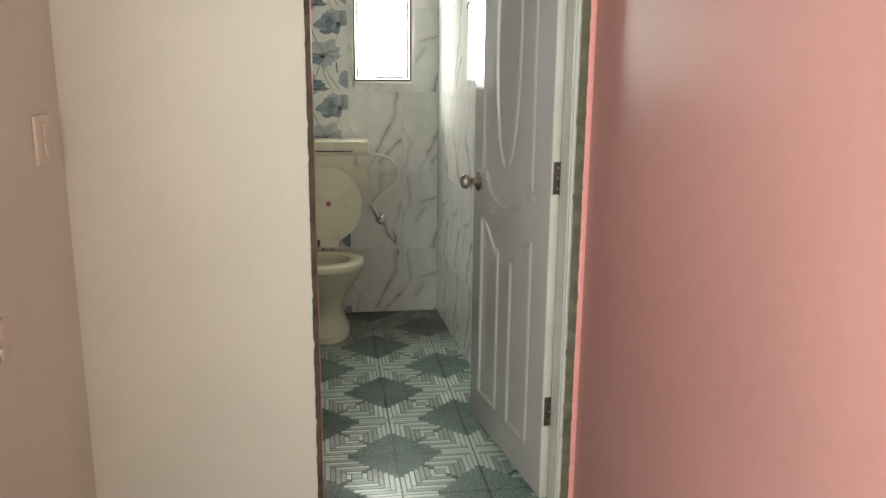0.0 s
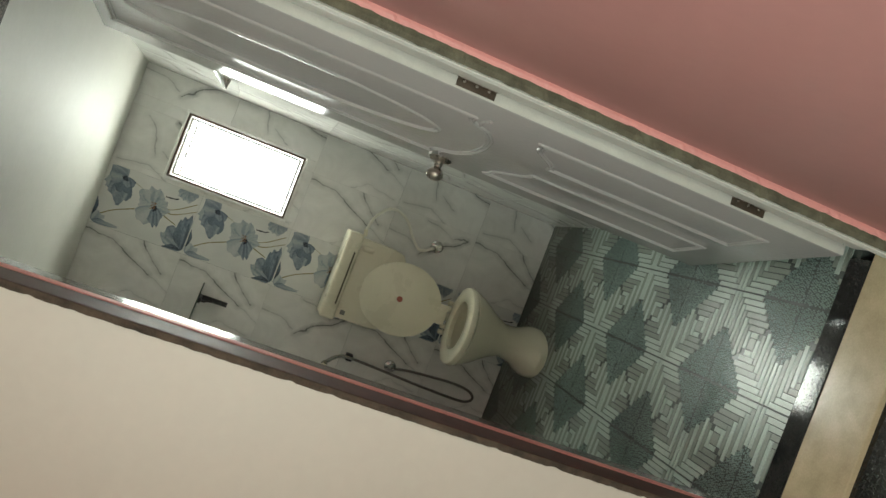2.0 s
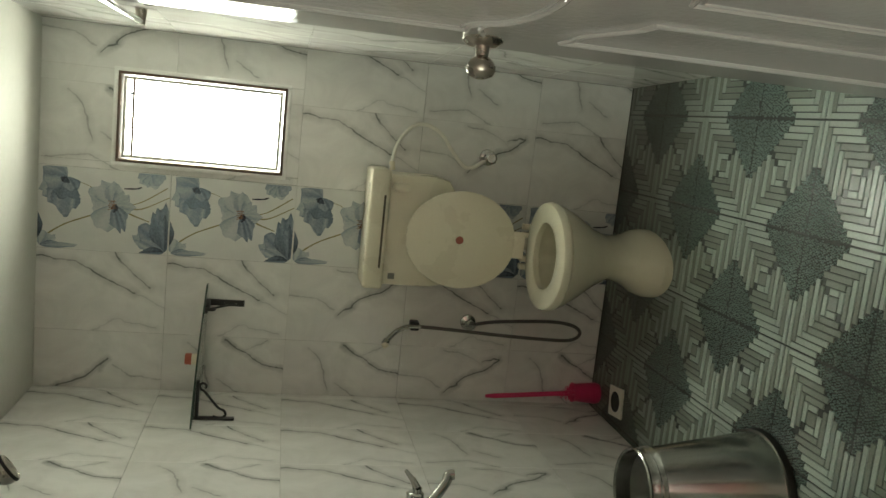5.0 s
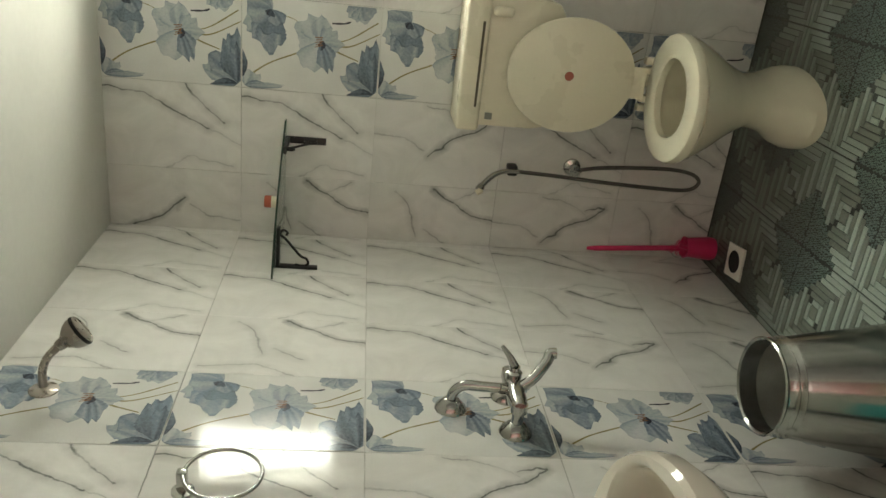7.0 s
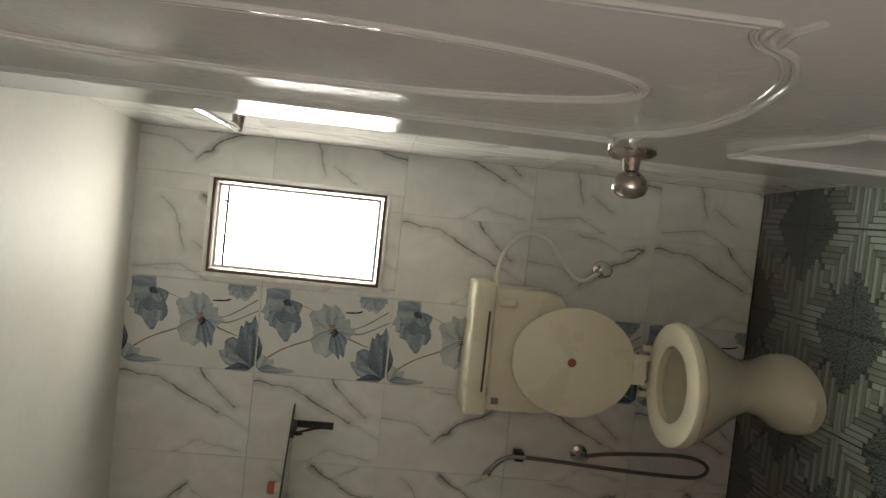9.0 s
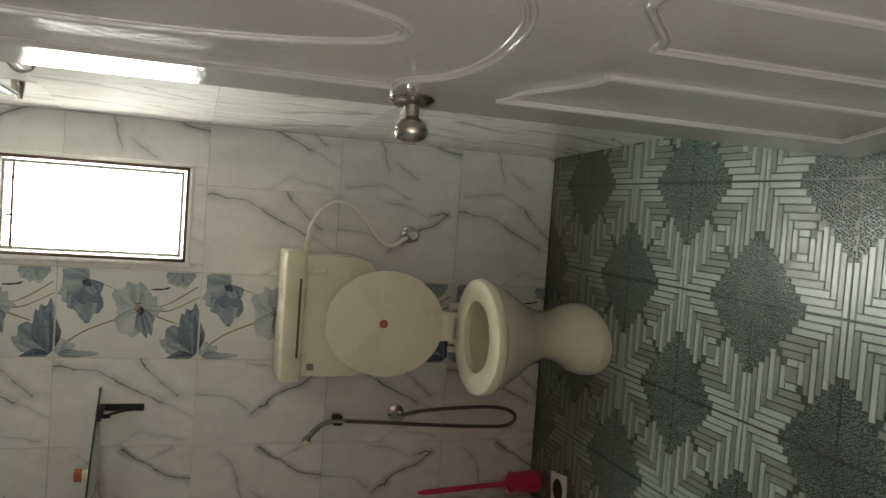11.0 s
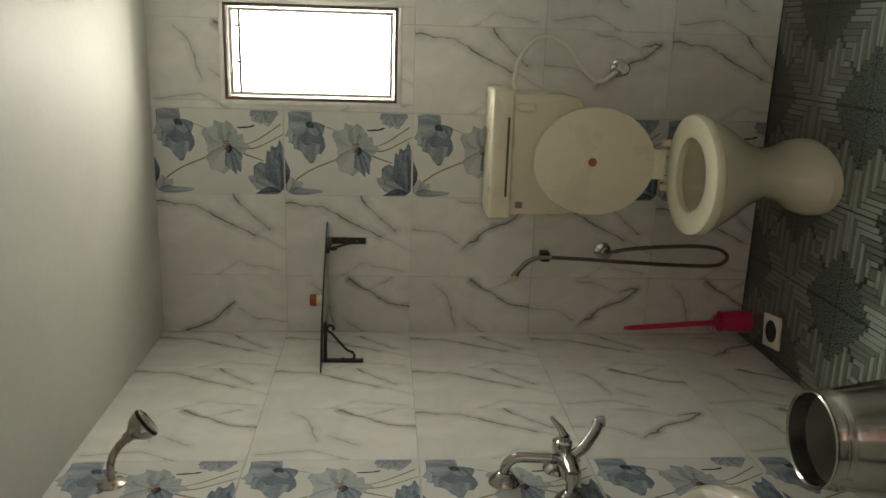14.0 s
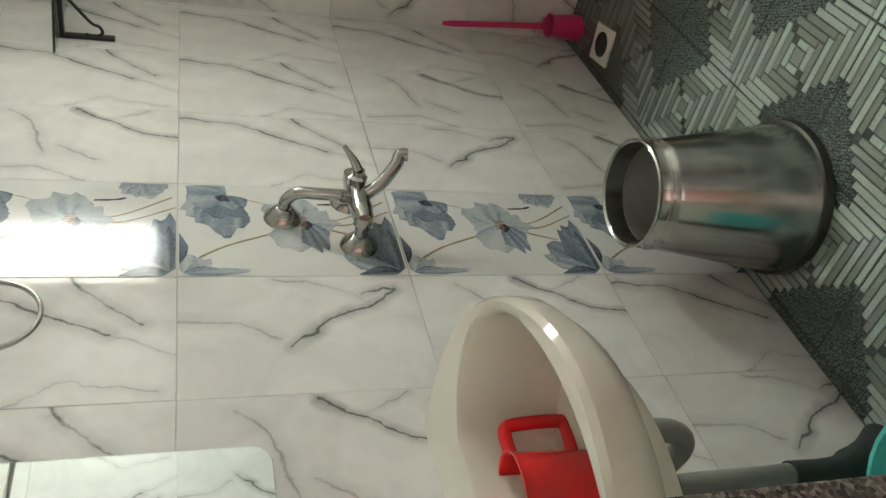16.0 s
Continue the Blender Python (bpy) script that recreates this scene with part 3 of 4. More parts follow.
cistern = thing("cistern", (0.704, -0.001, -0.018), "ivory plastic toilet cistern fixed to the flower tile band", "toilet cistern")
bm = slab([(-0.205, 0.98), (-0.205, 0.80), (-0.195, 0.755), (-0.165, 0.735), (0.165, 0.735), (0.195, 0.755), (0.205, 0.80), (0.205, 0.98)], -0.172, "xz", 0.010)
part("tank", bm, PLASTIC, cistern)
part("cover", box((-0.220, -0.192, 0.975), (0.220, 0.0, 1.050), 0.012, 3), PLASTIC, cistern)
part("cover_groove", box((-0.140, -0.1935, 0.990), (0.128, -0.190, 0.998), 0.001), plain("dark_groove", (0.10, 0.08, 0.05), 0.6), cistern, "narrow dark groove")
flush = part("flush_lever", box((0.146, -0.204, 0.905), (0.176, -0.172, 0.968), 0.012, 4), PLASTIC, cistern)
part("badge", box((-0.182, -0.1745, 0.932), (-0.160, -0.170, 0.956), 0.001), plain("grey_badge", (0.20, 0.20, 0.17), 0.4), cistern, "small grey badge")
hose = thing("inlet_hose", (0, 0, 0), "thin white water hose curling from the cistern to its wall valve", "hose")
part("tube", tube(curve_points([(0.922, -0.09, 0.945), (0.945, -0.085, 0.95), (1.03, -0.06, 0.925), (1.095, -0.05, 0.86), (1.075, -0.045, 0.775), (1.00, -0.04, 0.71), (0.955, -0.045, 0.665), (0.955, -0.05, 0.63), (0.985, -0.045, 0.585)], 8), 0.0075, 12), WHITE, hose)
part("nut", tube([(0.918, -0.09, 0.945), (0.95, -0.085, 0.95)], 0.010, 8), PLASTIC, hose)
valve = thing("angle_valve", (0.995, 0, 0.565), "small chrome angle valve on the marble tile", "valve")
part("flange", lathe([(0, 0), (0.033, 0), (0.031, 0.006), (0.015, 0.011), (0, 0.011)], AX_Y, 24), CHROME, valve)
part("stem", tube([(0, -0.008, 0), (0, -0.048, 0)], 0.013, 12), CHROME, valve)
part("outlet", tube([(0, -0.038, 0), (-0.012, -0.040, 0.030)], 0.012, 12), CHROME, valve)
part("handle", lathe([(0, 0), (0.022, 0), (0.025, 0.014), (0.017, 0.022), (0, 0.022)], Matrix.Translation((0, -0.045, 0)) @ AX_Y, 8), CHROME, valve)


# ---- health faucet ----
spray = thing("health_faucet", (0.33, 0, 0.57), "chrome health faucet with its hose looped on the back wall", "hand shower")
part("flange", lathe([(0, 0), (0.032, 0), (0.030, 0.008), (0.014, 0.014), (0.014, 0.03), (0.020, 0.032), (0.020, 0.055), (0, 0.058)], AX_Y, 24), CHROME, spray)
part("valve_lever", tube([(0.0, -0.05, 0.018), (0.0, -0.058, -0.022)], [0.004, 0.0025], 8), CHROME, spray)
part("hose", tube(curve_points([(0.0, -0.035, -0.015), (0.015, -0.035, -0.10), (0.025, -0.035, -0.24), (0.028, -0.035, -0.36), (0.015, -0.035, -0.44), (-0.015, -0.035, -0.47), (-0.045, -0.035, -0.43),
                                (-0.045, -0.04, -0.30), (-0.035, -0.045, -0.10), (-0.025, -0.045, 0.06), (-0.018, -0.045, 0.205)], 7), 0.0070, 12), HOSE, spray, "ribbed metal hose")
part("holder", box((-0.036, -0.050, 0.205), (0.000, -0.001, 0.240), 0.006), BLACK, spray, "dark wall hook")
part("spray_head", tube(curve_points([(-0.018, -0.045, 0.20), (-0.020, -0.047, 0.25), (-0.035, -0.055, 0.29), (-0.065, -0.070, 0.325), (-0.082, -0.085, 0.342)]), [0.009] * 12 + [0.010] * 8 + [0.014] * 5, 14), CHROME, spray)
part("nozzle", tube([(-0.082, -0.085, 0.342), (-0.092, -0.094, 0.336)], [0.014, 0.012], 14), PLASTIC, spray)


# ---- toilet brush and drain ----
brush = thing("toilet_brush", (0.075, -0.07, 0.0), "pink plastic toilet brush leaning in the wall corner", "toilet brush")
part("cup", lathe([(0, 0.002), (0.040, 0.002), (0.044, 0.02), (0.036, 0.10), (0.040, 0.115), (0.036, 0.115), (0.032, 0.10), (0, 0.03)], Matrix(), 28), PINK_PLASTIC, brush)
part("handle", tube([(0.0, 0.0, 0.03), (-0.012, 0.006, 0.20), (-0.034, 0.018, 0.44), (-0.036, 0.019, 0.475)], [0.012, 0.010, 0.010, 0.006], 12), PINK_PLASTIC, brush)
bm, rng = bmesh.new(), random.Random(4)
for k in range(90):
    a, z = rng.uniform(0, 2 * math.pi), rng.uniform(0.09, 0.15)
    r = rng.uniform(0.022, 0.034)
    add_tube(bm, [(-0.006, 0.003, z), (-0.006 + r * math.cos(a), 0.003 + r * math.sin(a), z + rng.uniform(-0.008, 0.012))], 0.0014, 4)
tagged(part("bristles", bm, PINK_PLASTIC, brush), kind="stuff")

drain = thing("floor_drain", (0.105, -0.252, 0.0), "cream square floor drain with an open round hole", "drain", turn=8)
part("drain_rim", lathe([(0.036, -0.006), (0.036, 0.003), (0.040, 0.005)], Matrix(), 28), DARK, drain)
bm = bmesh.new()
ring_in = [bm.verts.new((0.040 * math.cos(a), 0.040 * math.sin(a), 0.006)) for a in (2 * math.pi * k / 32 for k in range(32))]
sq = [bm.verts.new((x, y, 0.005)) for x, y in (lambda t: [(0.058 * max(-1, min(1, 1.42 * math.cos(a))), 0.058 * max(-1, min(1, 1.42 * math.sin(a)))) for a in t])([2 * math.pi * k / 32 for k in range(32)])]
low = [bm.verts.new((v.co.x, v.co.y, -0.004)) for v in sq]
for k in range(32):
    j = (k + 1) % 32
    bm.faces.new((ring_in[k], sq[k], sq[j], ring_in[j])), bm.faces.new((sq[k], low[k], low[j], sq[j]))
part("drain_cover", bm, WHITE, drain, "cream stained drain frame")
part("drain_hole", lathe([(0, 0.0015), (0.039, 0.0015), (0.039, -0.004), (0, -0.004)], Matrix(), 24), DARK, drain, "dark open hole")

# ---- corner shelf ----
shelf = thing("corner_shelf", (0, 0, 1.585), "corner glass shelf on two black scroll brackets", "shelf")
glass = Nodes("green_edged_glass")
glass.set(color=(0.80, 0.93, 0.87), clear=0.92, rough=0.02, ior=1.5)
edge = [(0.002, -0.002), (0.425, -0.002)] + [(0.425 - 0.425 * t - 0.0, -0.03 - 0.355 * t - 0.055 * math.sin(math.pi * t)) for t in (k / 12 for k in range(12))] + [(0.002, -0.385)]
pane = part("glass_plate", slab(edge, 0.006, "xy", 0.001), glass.m, shelf, "clear green-edged glass", smooth=False)
rim_pts = [(a, b, 0.003) for a, b in edge[2:]]
part("glass_edge", tube(rim_pts, 0.0031, 6), plain("dark_green_glass_edge", (0.03, 0.06, 0.045), 0.15), shelf, "dark green polished glass edge")


def bracket(m):
    holder = part("bracket", box((-0.012, -0.008, -0.135), (0.012, 0.0, 0.0), 0.001), BLACK, shelf, "black scroll bracket")
    part("arm", box((-0.012, -0.14, -0.012), (0.012, -0.004, -0.001), 0.001), BLACK, holder)
    part("scroll", tube(curve_points([(0, -0.012, -0.062), (0, -0.006, -0.085), (0, -0.016, -0.104), (0, -0.034, -0.098), (0, -0.042, -0.080), (0, -0.070, -0.055), (0, -0.100, -0.030),
                                      (0, -0.112, -0.015), (0, -0.124, -0.013), (0, -0.131, -0.024), (0, -0.122, -0.035), (0, -0.113, -0.031)], 5), 0.0042, 8), BLACK, holder)
    holder.matrix_local = m


bracket(pose(0.355, -0.001, 0))
bracket(pose(0.001, -0.285, 0, 0, 0, 90))
jar = thing("small_jar", (0.165, -0.12, 1.591), "small white jar with a brick-red lid on the corner shelf", "jar")
part("body", lathe([(0, 0), (0.014, 0), (0.015, 0.004), (0.014, 0.022), (0, 0.022)]), PLASTIC, jar)
part("cap", lathe([(0, 0.022), (0.015, 0.022), (0.015, 0.038), (0.013, 0.040), (0, 0.040)]), plain("brick_red_cap", (0.45, 0.10, 0.05), 0.4), jar, "brick-red cap")
jar.matrix_world = pose(0.165, -0.12, 1.5915) @ Matrix.Diagonal((1.4, 1.4, 1.3, 1))

# ---- mixer tap and overhead shower ----
mixer = thing("wall_mixer", (0, -1.07, 0.925), "chrome wall mixer tap on the flower tile band", "tap")
for y in (-0.075, 0.075):
    leg = part("inlet", add_lathe(bmesh.new(), [(0, 0), (0.041, 0), (0.039, 0.006), (0.019, 0.028), (0.015, 0.030), (0.014, 0.058), (0.020, 0.060), (0.020, 0.082), (0, 0.082)], Matrix.Translation((0, y, 0)) @ AX_X, 28), CHROME, mixer)
part("body", tube([(0.072, -0.085, 0), (0.072, -0.05, 0), (0.072, 0.05, 0), (0.072, 0.085, 0)], [0.018, 0.024, 0.024, 0.018], 24), CHROME, mixer)
part("cartridge", lathe([(0, 0), (0.020, 0), (0.021, 0.020), (0.014, 0.024), (0.014, 0.036), (0, 0.036)], pose(0.085, 0.03, 0.0) @ AX_X, 20), CHROME, mixer)
part("lever", tube([(0.118, 0.03, 0.0), (0.135, 0.045, 0.01), (0.150, 0.075, 0.028)], [0.012, 0.009, 0.005], 12), CHROME, mixer)
part("diverter", tube([(0.075, -0.01, 0.018), (0.078, -0.01, 0.038)], [0.012, 0.014], 12), CHROME, mixer)
part("spout", tube(curve_points([(0.078, 0.0, -0.012), (0.100, 0.01, -0.045), (0.135, 0.035, -0.080), (0.150, 0.048, -0.088), (0.152, 0.048, -0.104)]), 0.014, 16), CHROME, mixer)
part("riser", tube(curve_points([(0.074, 0.0, 0.02), (0.074, 0.005, 0.08), (0.070, 0.012, 0.125), (0.045, 0.016, 0.148), (0.008, 0.016, 0.150)], 8), 0.013, 16), CHROME, mixer)
part("riser_flange", lathe([(0, 0), (0.041, 0), (0.039, 0.006), (0.019, 0.028), (0.015, 0.030), (0, 0.032)], pose(0, 0.016, 0.150) @ AX_X, 28), CHROME, mixer)

shower = thing("overhead_shower", (0, -1.045, 2.045), "chrome overhead shower rose on a bent wall arm", "shower")
part("flange", lathe([(0, 0), (0.034, 0), (0.033, 0.004), (0.012, 0.012), (0, 0.012)], AX_X, 28), BRUSHED, shower)
part("arm", tube(curve_points([(0.005, 0, 0), (0.05, 0.004, 0.0), (0.085, 0.012, -0.012), (0.115, 0.022, -0.040)]), 0.010, 12), BRUSHED, shower)
head = look((0.113, 0.021, -0.038), (0.16, 0.045, -0.10)) @ pose(0, 0, 0, 180, 0, 0)
rose = part("rose", lathe([(0, -0.005), (0.013, -0.005), (0.015, 0.010), (0.020, 0.016), (0.032, 0.030), (0.038, 0.044), (0.0385, 0.058), (0.035, 0.064), (0.033, 0.062), (0, 0.066)], head, 32), BRUSHED, shower)
part("face_ring", lathe([(0.0335, 0.0625), (0.0375, 0.0615), (0.0392, 0.057), (0.0392, 0.054)], head, 32), DARK, rose, "dark rubber ring")

# ---- towel ring, towel rail, mirror ----
ring = thing("towel_ring", (0, -1.385, 1.655), "chrome towel ring on the white wall tiles", "towel ring")
part("rose", lathe([(0, 0), (0.024, 0), (0.023, 0.006), (0.014, 0.010), (0, 0.010)], AX_X, 24), CHROME, ring)
part("post", box((0.006, -0.010, -0.010), (0.055, 0.010, 0.012), 0.005), CHROME, ring)
loop = [(0.048, 0.002 + 0.078 * math.sin(a), -0.080 + 0.078 * math.cos(a)) for a in (2 * math.pi * k / 40 for k in range(40))]
part("loop", tube(loop, 0.0045, 10, closed=True), CHROME, ring)

rail = thing("towel_rail", (W + 0.030, 0, 1.785), "bright chrome towel rail on the white tiles behind the door", "towel rail")
part("bar", tube([(-0.045, -1.115, 0), (-0.045, -0.485, 0)], 0.010, 16), CHROME, rail)
for y in (-1.10, -0.50):
    part("post", tube([(0.016 if y < -1 else -0.009, y, 0), (-0.055, y, 0)], [0.018, 0.012], 16), CHROME if y < -1 else BRUSHED, rail)
hook = thing("robe_hook", (W + 0.041, -1.02, 1.70), "small bent chrome robe hook under the towel rail", "hook")
part("plate", box((-0.006, -0.012, -0.025), (0.0, 0.012, 0.025), 0.002), CHROME, hook)
part("prong", tube(curve_points([(-0.005, 0, 0.015), (-0.035, 0, 0.01), (-0.055, 0, -0.01), (-0.05, 0, -0.035), (-0.03, 0, -0.04)]), 0.004, 8), CHROME, hook)

mirror = thing("wall_mirror", (0.001, -1.90, 1.425), "frameless wall mirror with rounded corners above the basin", "mirror")
silver = Nodes("mirror_silver")
silver.set(color=(0.86, 0.92, 0.90), metal=1.0, rough=0.015)
bm = slab(rounded(0.52, 0.56, 0.035), 0.005, "yz", 0.001)
part("glass", bm, silver.m, mirror, "clear mirror glass", smooth=False)
for z, y in ((-0.28, 0.12), (-0.28, -0.12), (0.28, 0.12), (0.28, -0.12)):
    part("clip", lathe([(0, 0.012), (0.008, 0.010), (0.009, 0), (0, 0)], pose(0.001, y, z) @ AX_X, 14), CHROME, mirror, "small chrome mirror clip")


# ---- wash basin, mug and waste pipe ----
def basin_outline(scale, dx=0.0):
    """The rim seen from above: wall edge along x=0, straight shoulders and a rounded front."""
    pts = [(0.0, 0.305), (0.12, 0.315), (0.24, 0.300), (0.345, 0.245), (0.425, 0.155), (0.470, 0.05)]
    pts += [(x, -y) for x, y in pts[::-1]]
    return [(0.20 + dx + (p.x - 0.20) * scale, p.y * scale) for p in curve_points([(x, y, 0) for x, y in pts], 4)]


basin = thing("wash_basin", (0.0, -1.920, 0.038), "ivory ceramic wall-hung wash basin holding a red mug", "wash basin")
bm, rings = bmesh.new(), []


def bowl_ring(half_x, half_y, cx, n, like):
    out = []
    for x, y in like:
        a = math.atan2(y / 0.30, (x - 0.23) / 0.23)
        out.append((cx + half_x * math.cos(a), half_y * math.sin(a)))
    return out


rim = basin_outline(1.0)
levels = [([(0.0 + x * 0.35, y * 0.35) for x, y in rim], 0.66), ([(x * 0.7, y * 0.72) for x, y in rim], 0.70), ([(x * 0.95, y * 0.95) for x, y in rim], 0.78), (rim, 0.815), (rim, 0.845),
          ([(max(0, x * 0.985), y * 0.985) for x, y in rim], 0.853), (bowl_ring(0.190, 0.258, 0.250, 0, rim), 0.850), (bowl_ring(0.182, 0.250, 0.250, 0, rim), 0.840),
          (bowl_ring(0.172, 0.238, 0.250, 0, rim), 0.78), (bowl_ring(0.135, 0.185, 0.245, 0, rim), 0.715), (bowl_ring(0.03, 0.03, 0.23, 0, rim), 0.690)]
for line, z in levels:
    rings.append([bm.verts.new((x, y, z)) for x, y in line])
for low, high in zip(rings, rings[1:]):
    for k in range(len(low)):
        j = (k + 1) % len(low)
        bm.faces.new((low[k], low[j], high[j], high[k]))
bm.faces.new(rings[0]), bm.faces.new(rings[-1])
bmesh.ops.recalc_face_normals(bm, faces=bm.faces)
part("bowl", bm, plain("pale_basin_ceramic", (0.78, 0.735, 0.64), 0.08, spread=0.03, scale=4, bump=0.0, coat=0.4), basin)
part("plug_hole", lathe([(0, 0.003), (0.022, 0.003), (0.024, 0), (0, 0)], pose(0.23, 0, 0.691), 20), CHROME, basin)
part("pillar_tap", tube(curve_points([(0.05, 0.0, 0.85), (0.05, 0.0, 0.93), (0.08, 0, 0.955), (0.14, 0, 0.945), (0.15, 0, 0.925)]), 0.012, 14), CHROME, basin, "chrome pillar tap")

mug = thing("red_mug", (0.205, -1.80, 0.742), "red plastic bath mug standing in the wash basin", "mug")
shell = lathe([(0, 0.0), (0.050, 0.0), (0.053, 0.004), (0.063, 0.125), (0.067, 0.130), (0.062, 0.130), (0.050, 0.006), (0, 0.006)], Matrix(), 32)
part("cup", shell, RED_PLASTIC, mug)
part("handle", tube(curve_points([(0.058, 0, 0.118), (0.095, 0, 0.120), (0.105, 0, 0.105), (0.104, 0, 0.040), (0.094, 0, 0.028), (0.050, 0, 0.028)]), 0.010, 10), RED_PLASTIC, mug)
mug.matrix_world = pose(0.165, -1.872, 0.722, -6, 0, 75)

waste = thing("waste_pipe", (0.055, -1.815, 0.0), "grey plastic waste pipe under the basin with dark rubber joints", "pipe")
grey = plain("grey_pvc", (0.24, 0.25, 0.23), 0.45)
rubber = plain("dark_rubber_joint", (0.035, 0.045, 0.045), 0.6)
part("pipe", tube([(0, 0, 0.10), (0, 0, 0.62)], 0.020, 18), grey, waste)
part("joint", tube([(0, 0, 0.53), (0, 0, 0.57)], 0.027, 18), rubber, waste, "dark rubber joint")
part("elbow", tube(curve_points([(0, 0, 0.30), (0.0, 0, 0.20), (0.005, 0.02, 0.12), (0.012, 0.05, 0.07)]), [0.024] * 8 + [0.030] * 11, 18), rubber, waste, "dark rubber elbow")
part("trap", tube(curve_points([(0.15, 0, 0.70), (0.15, 0, 0.60), (0.10, 0, 0.56), (0.0, 0, 0.60)]), 0.018, 14), grey, waste)
tub = thing("turquoise_tub", (0.20, -1.99, 0.0), "small turquoise plastic tub on the floor under the basin", "tub")
part("shell", lathe([(0, 0.003), (0.125, 0.003), (0.150, 0.20), (0.158, 0.205), (0.149, 0.207), (0.12, 0.008), (0, 0.008)], Matrix(), 32), plain("turquoise_plastic", (0.12, 0.62, 0.60), 0.35), tub)

# ---- steel drum ----
drum = thing("steel_water_drum", (0.195, -1.20, 0.0), "stainless steel water drum with ribbed narrow neck beside the tiled wall", "bucket")
part("body", lathe([(0, 0.020), (0.164, 0.020), (0.168, 0.024), (0.166, 0.030), (0.117, 0.320), (0.114, 0.326)], Matrix(), 56), STEEL, drum)
part("neck", lathe([(0.114, 0.326), (0.120, 0.331), (0.114, 0.337), (0.111, 0.341), (0.117, 0.347), (0.111, 0.353), (0.109, 0.368), (0.114, 0.373), (0.116, 0.376), (0.112, 0.379), (0.107, 0.375), (0.105, 0.33)], Matrix(), 56), STEEL, drum, "ribbed steel neck and rolled rim")
part("inside", lathe([(0.1045, 0.332), (0.112, 0.31), (0.130, 0.24), (0.143, 0.12), (0.135, 0.10), (0, 0.10)], Matrix(), 56), plain("dull_inner_steel", (0.55, 0.55, 0.52), 0.38, metal=0.7, spread=0.15, scale=12), drum, "dull grey steel inner wall")
part("foot_ring", lathe([(0.171, 0.0), (0.176, 0.002), (0.174, 0.022), (0.168, 0.024), (0.166, 0.002)], Matrix(), 56), plain("dull_dark_steel", (0.10, 0.10, 0.09), 0.35, metal=0.9), drum, "dull dark foot ring")


# ---- wall tiles ----
ink = Nodes("blue_flower_print")
att = ink.node("Attribute")
att.attribute_name = "ink"
streak = ink.noise(120, 4, 0.7)
tone = ink.math("ADD", att.outputs["Fac"], ink.math("MULTIPLY_ADD", streak, 0.5, -0.25))
ink.set(color=ink.ramp(tone, [(0.0, (0.54, 0.56, 0.56)), (0.3, (0.37, 0.41, 0.44)), (0.55, (0.19, 0.235, 0.29)), (0.85, (0.055, 0.07, 0.095)), (1.0, (0.03, 0.03, 0.04))]), rough=0.10)
INK = ink.m
OCHRE = plain("ochre_print", (0.27, 0.235, 0.11), 0.12, spread=0.3, scale=60, bump=0)
STAMEN = plain("orange_print", (0.24, 0.11, 0.035), 0.12, spread=0.3, scale=60, bump=0)
FLOWER_GROUND = plain("flower_tile_glaze", (0.70, 0.70, 0.67), 0.07, spread=0.06, scale=12, bump=0.03)


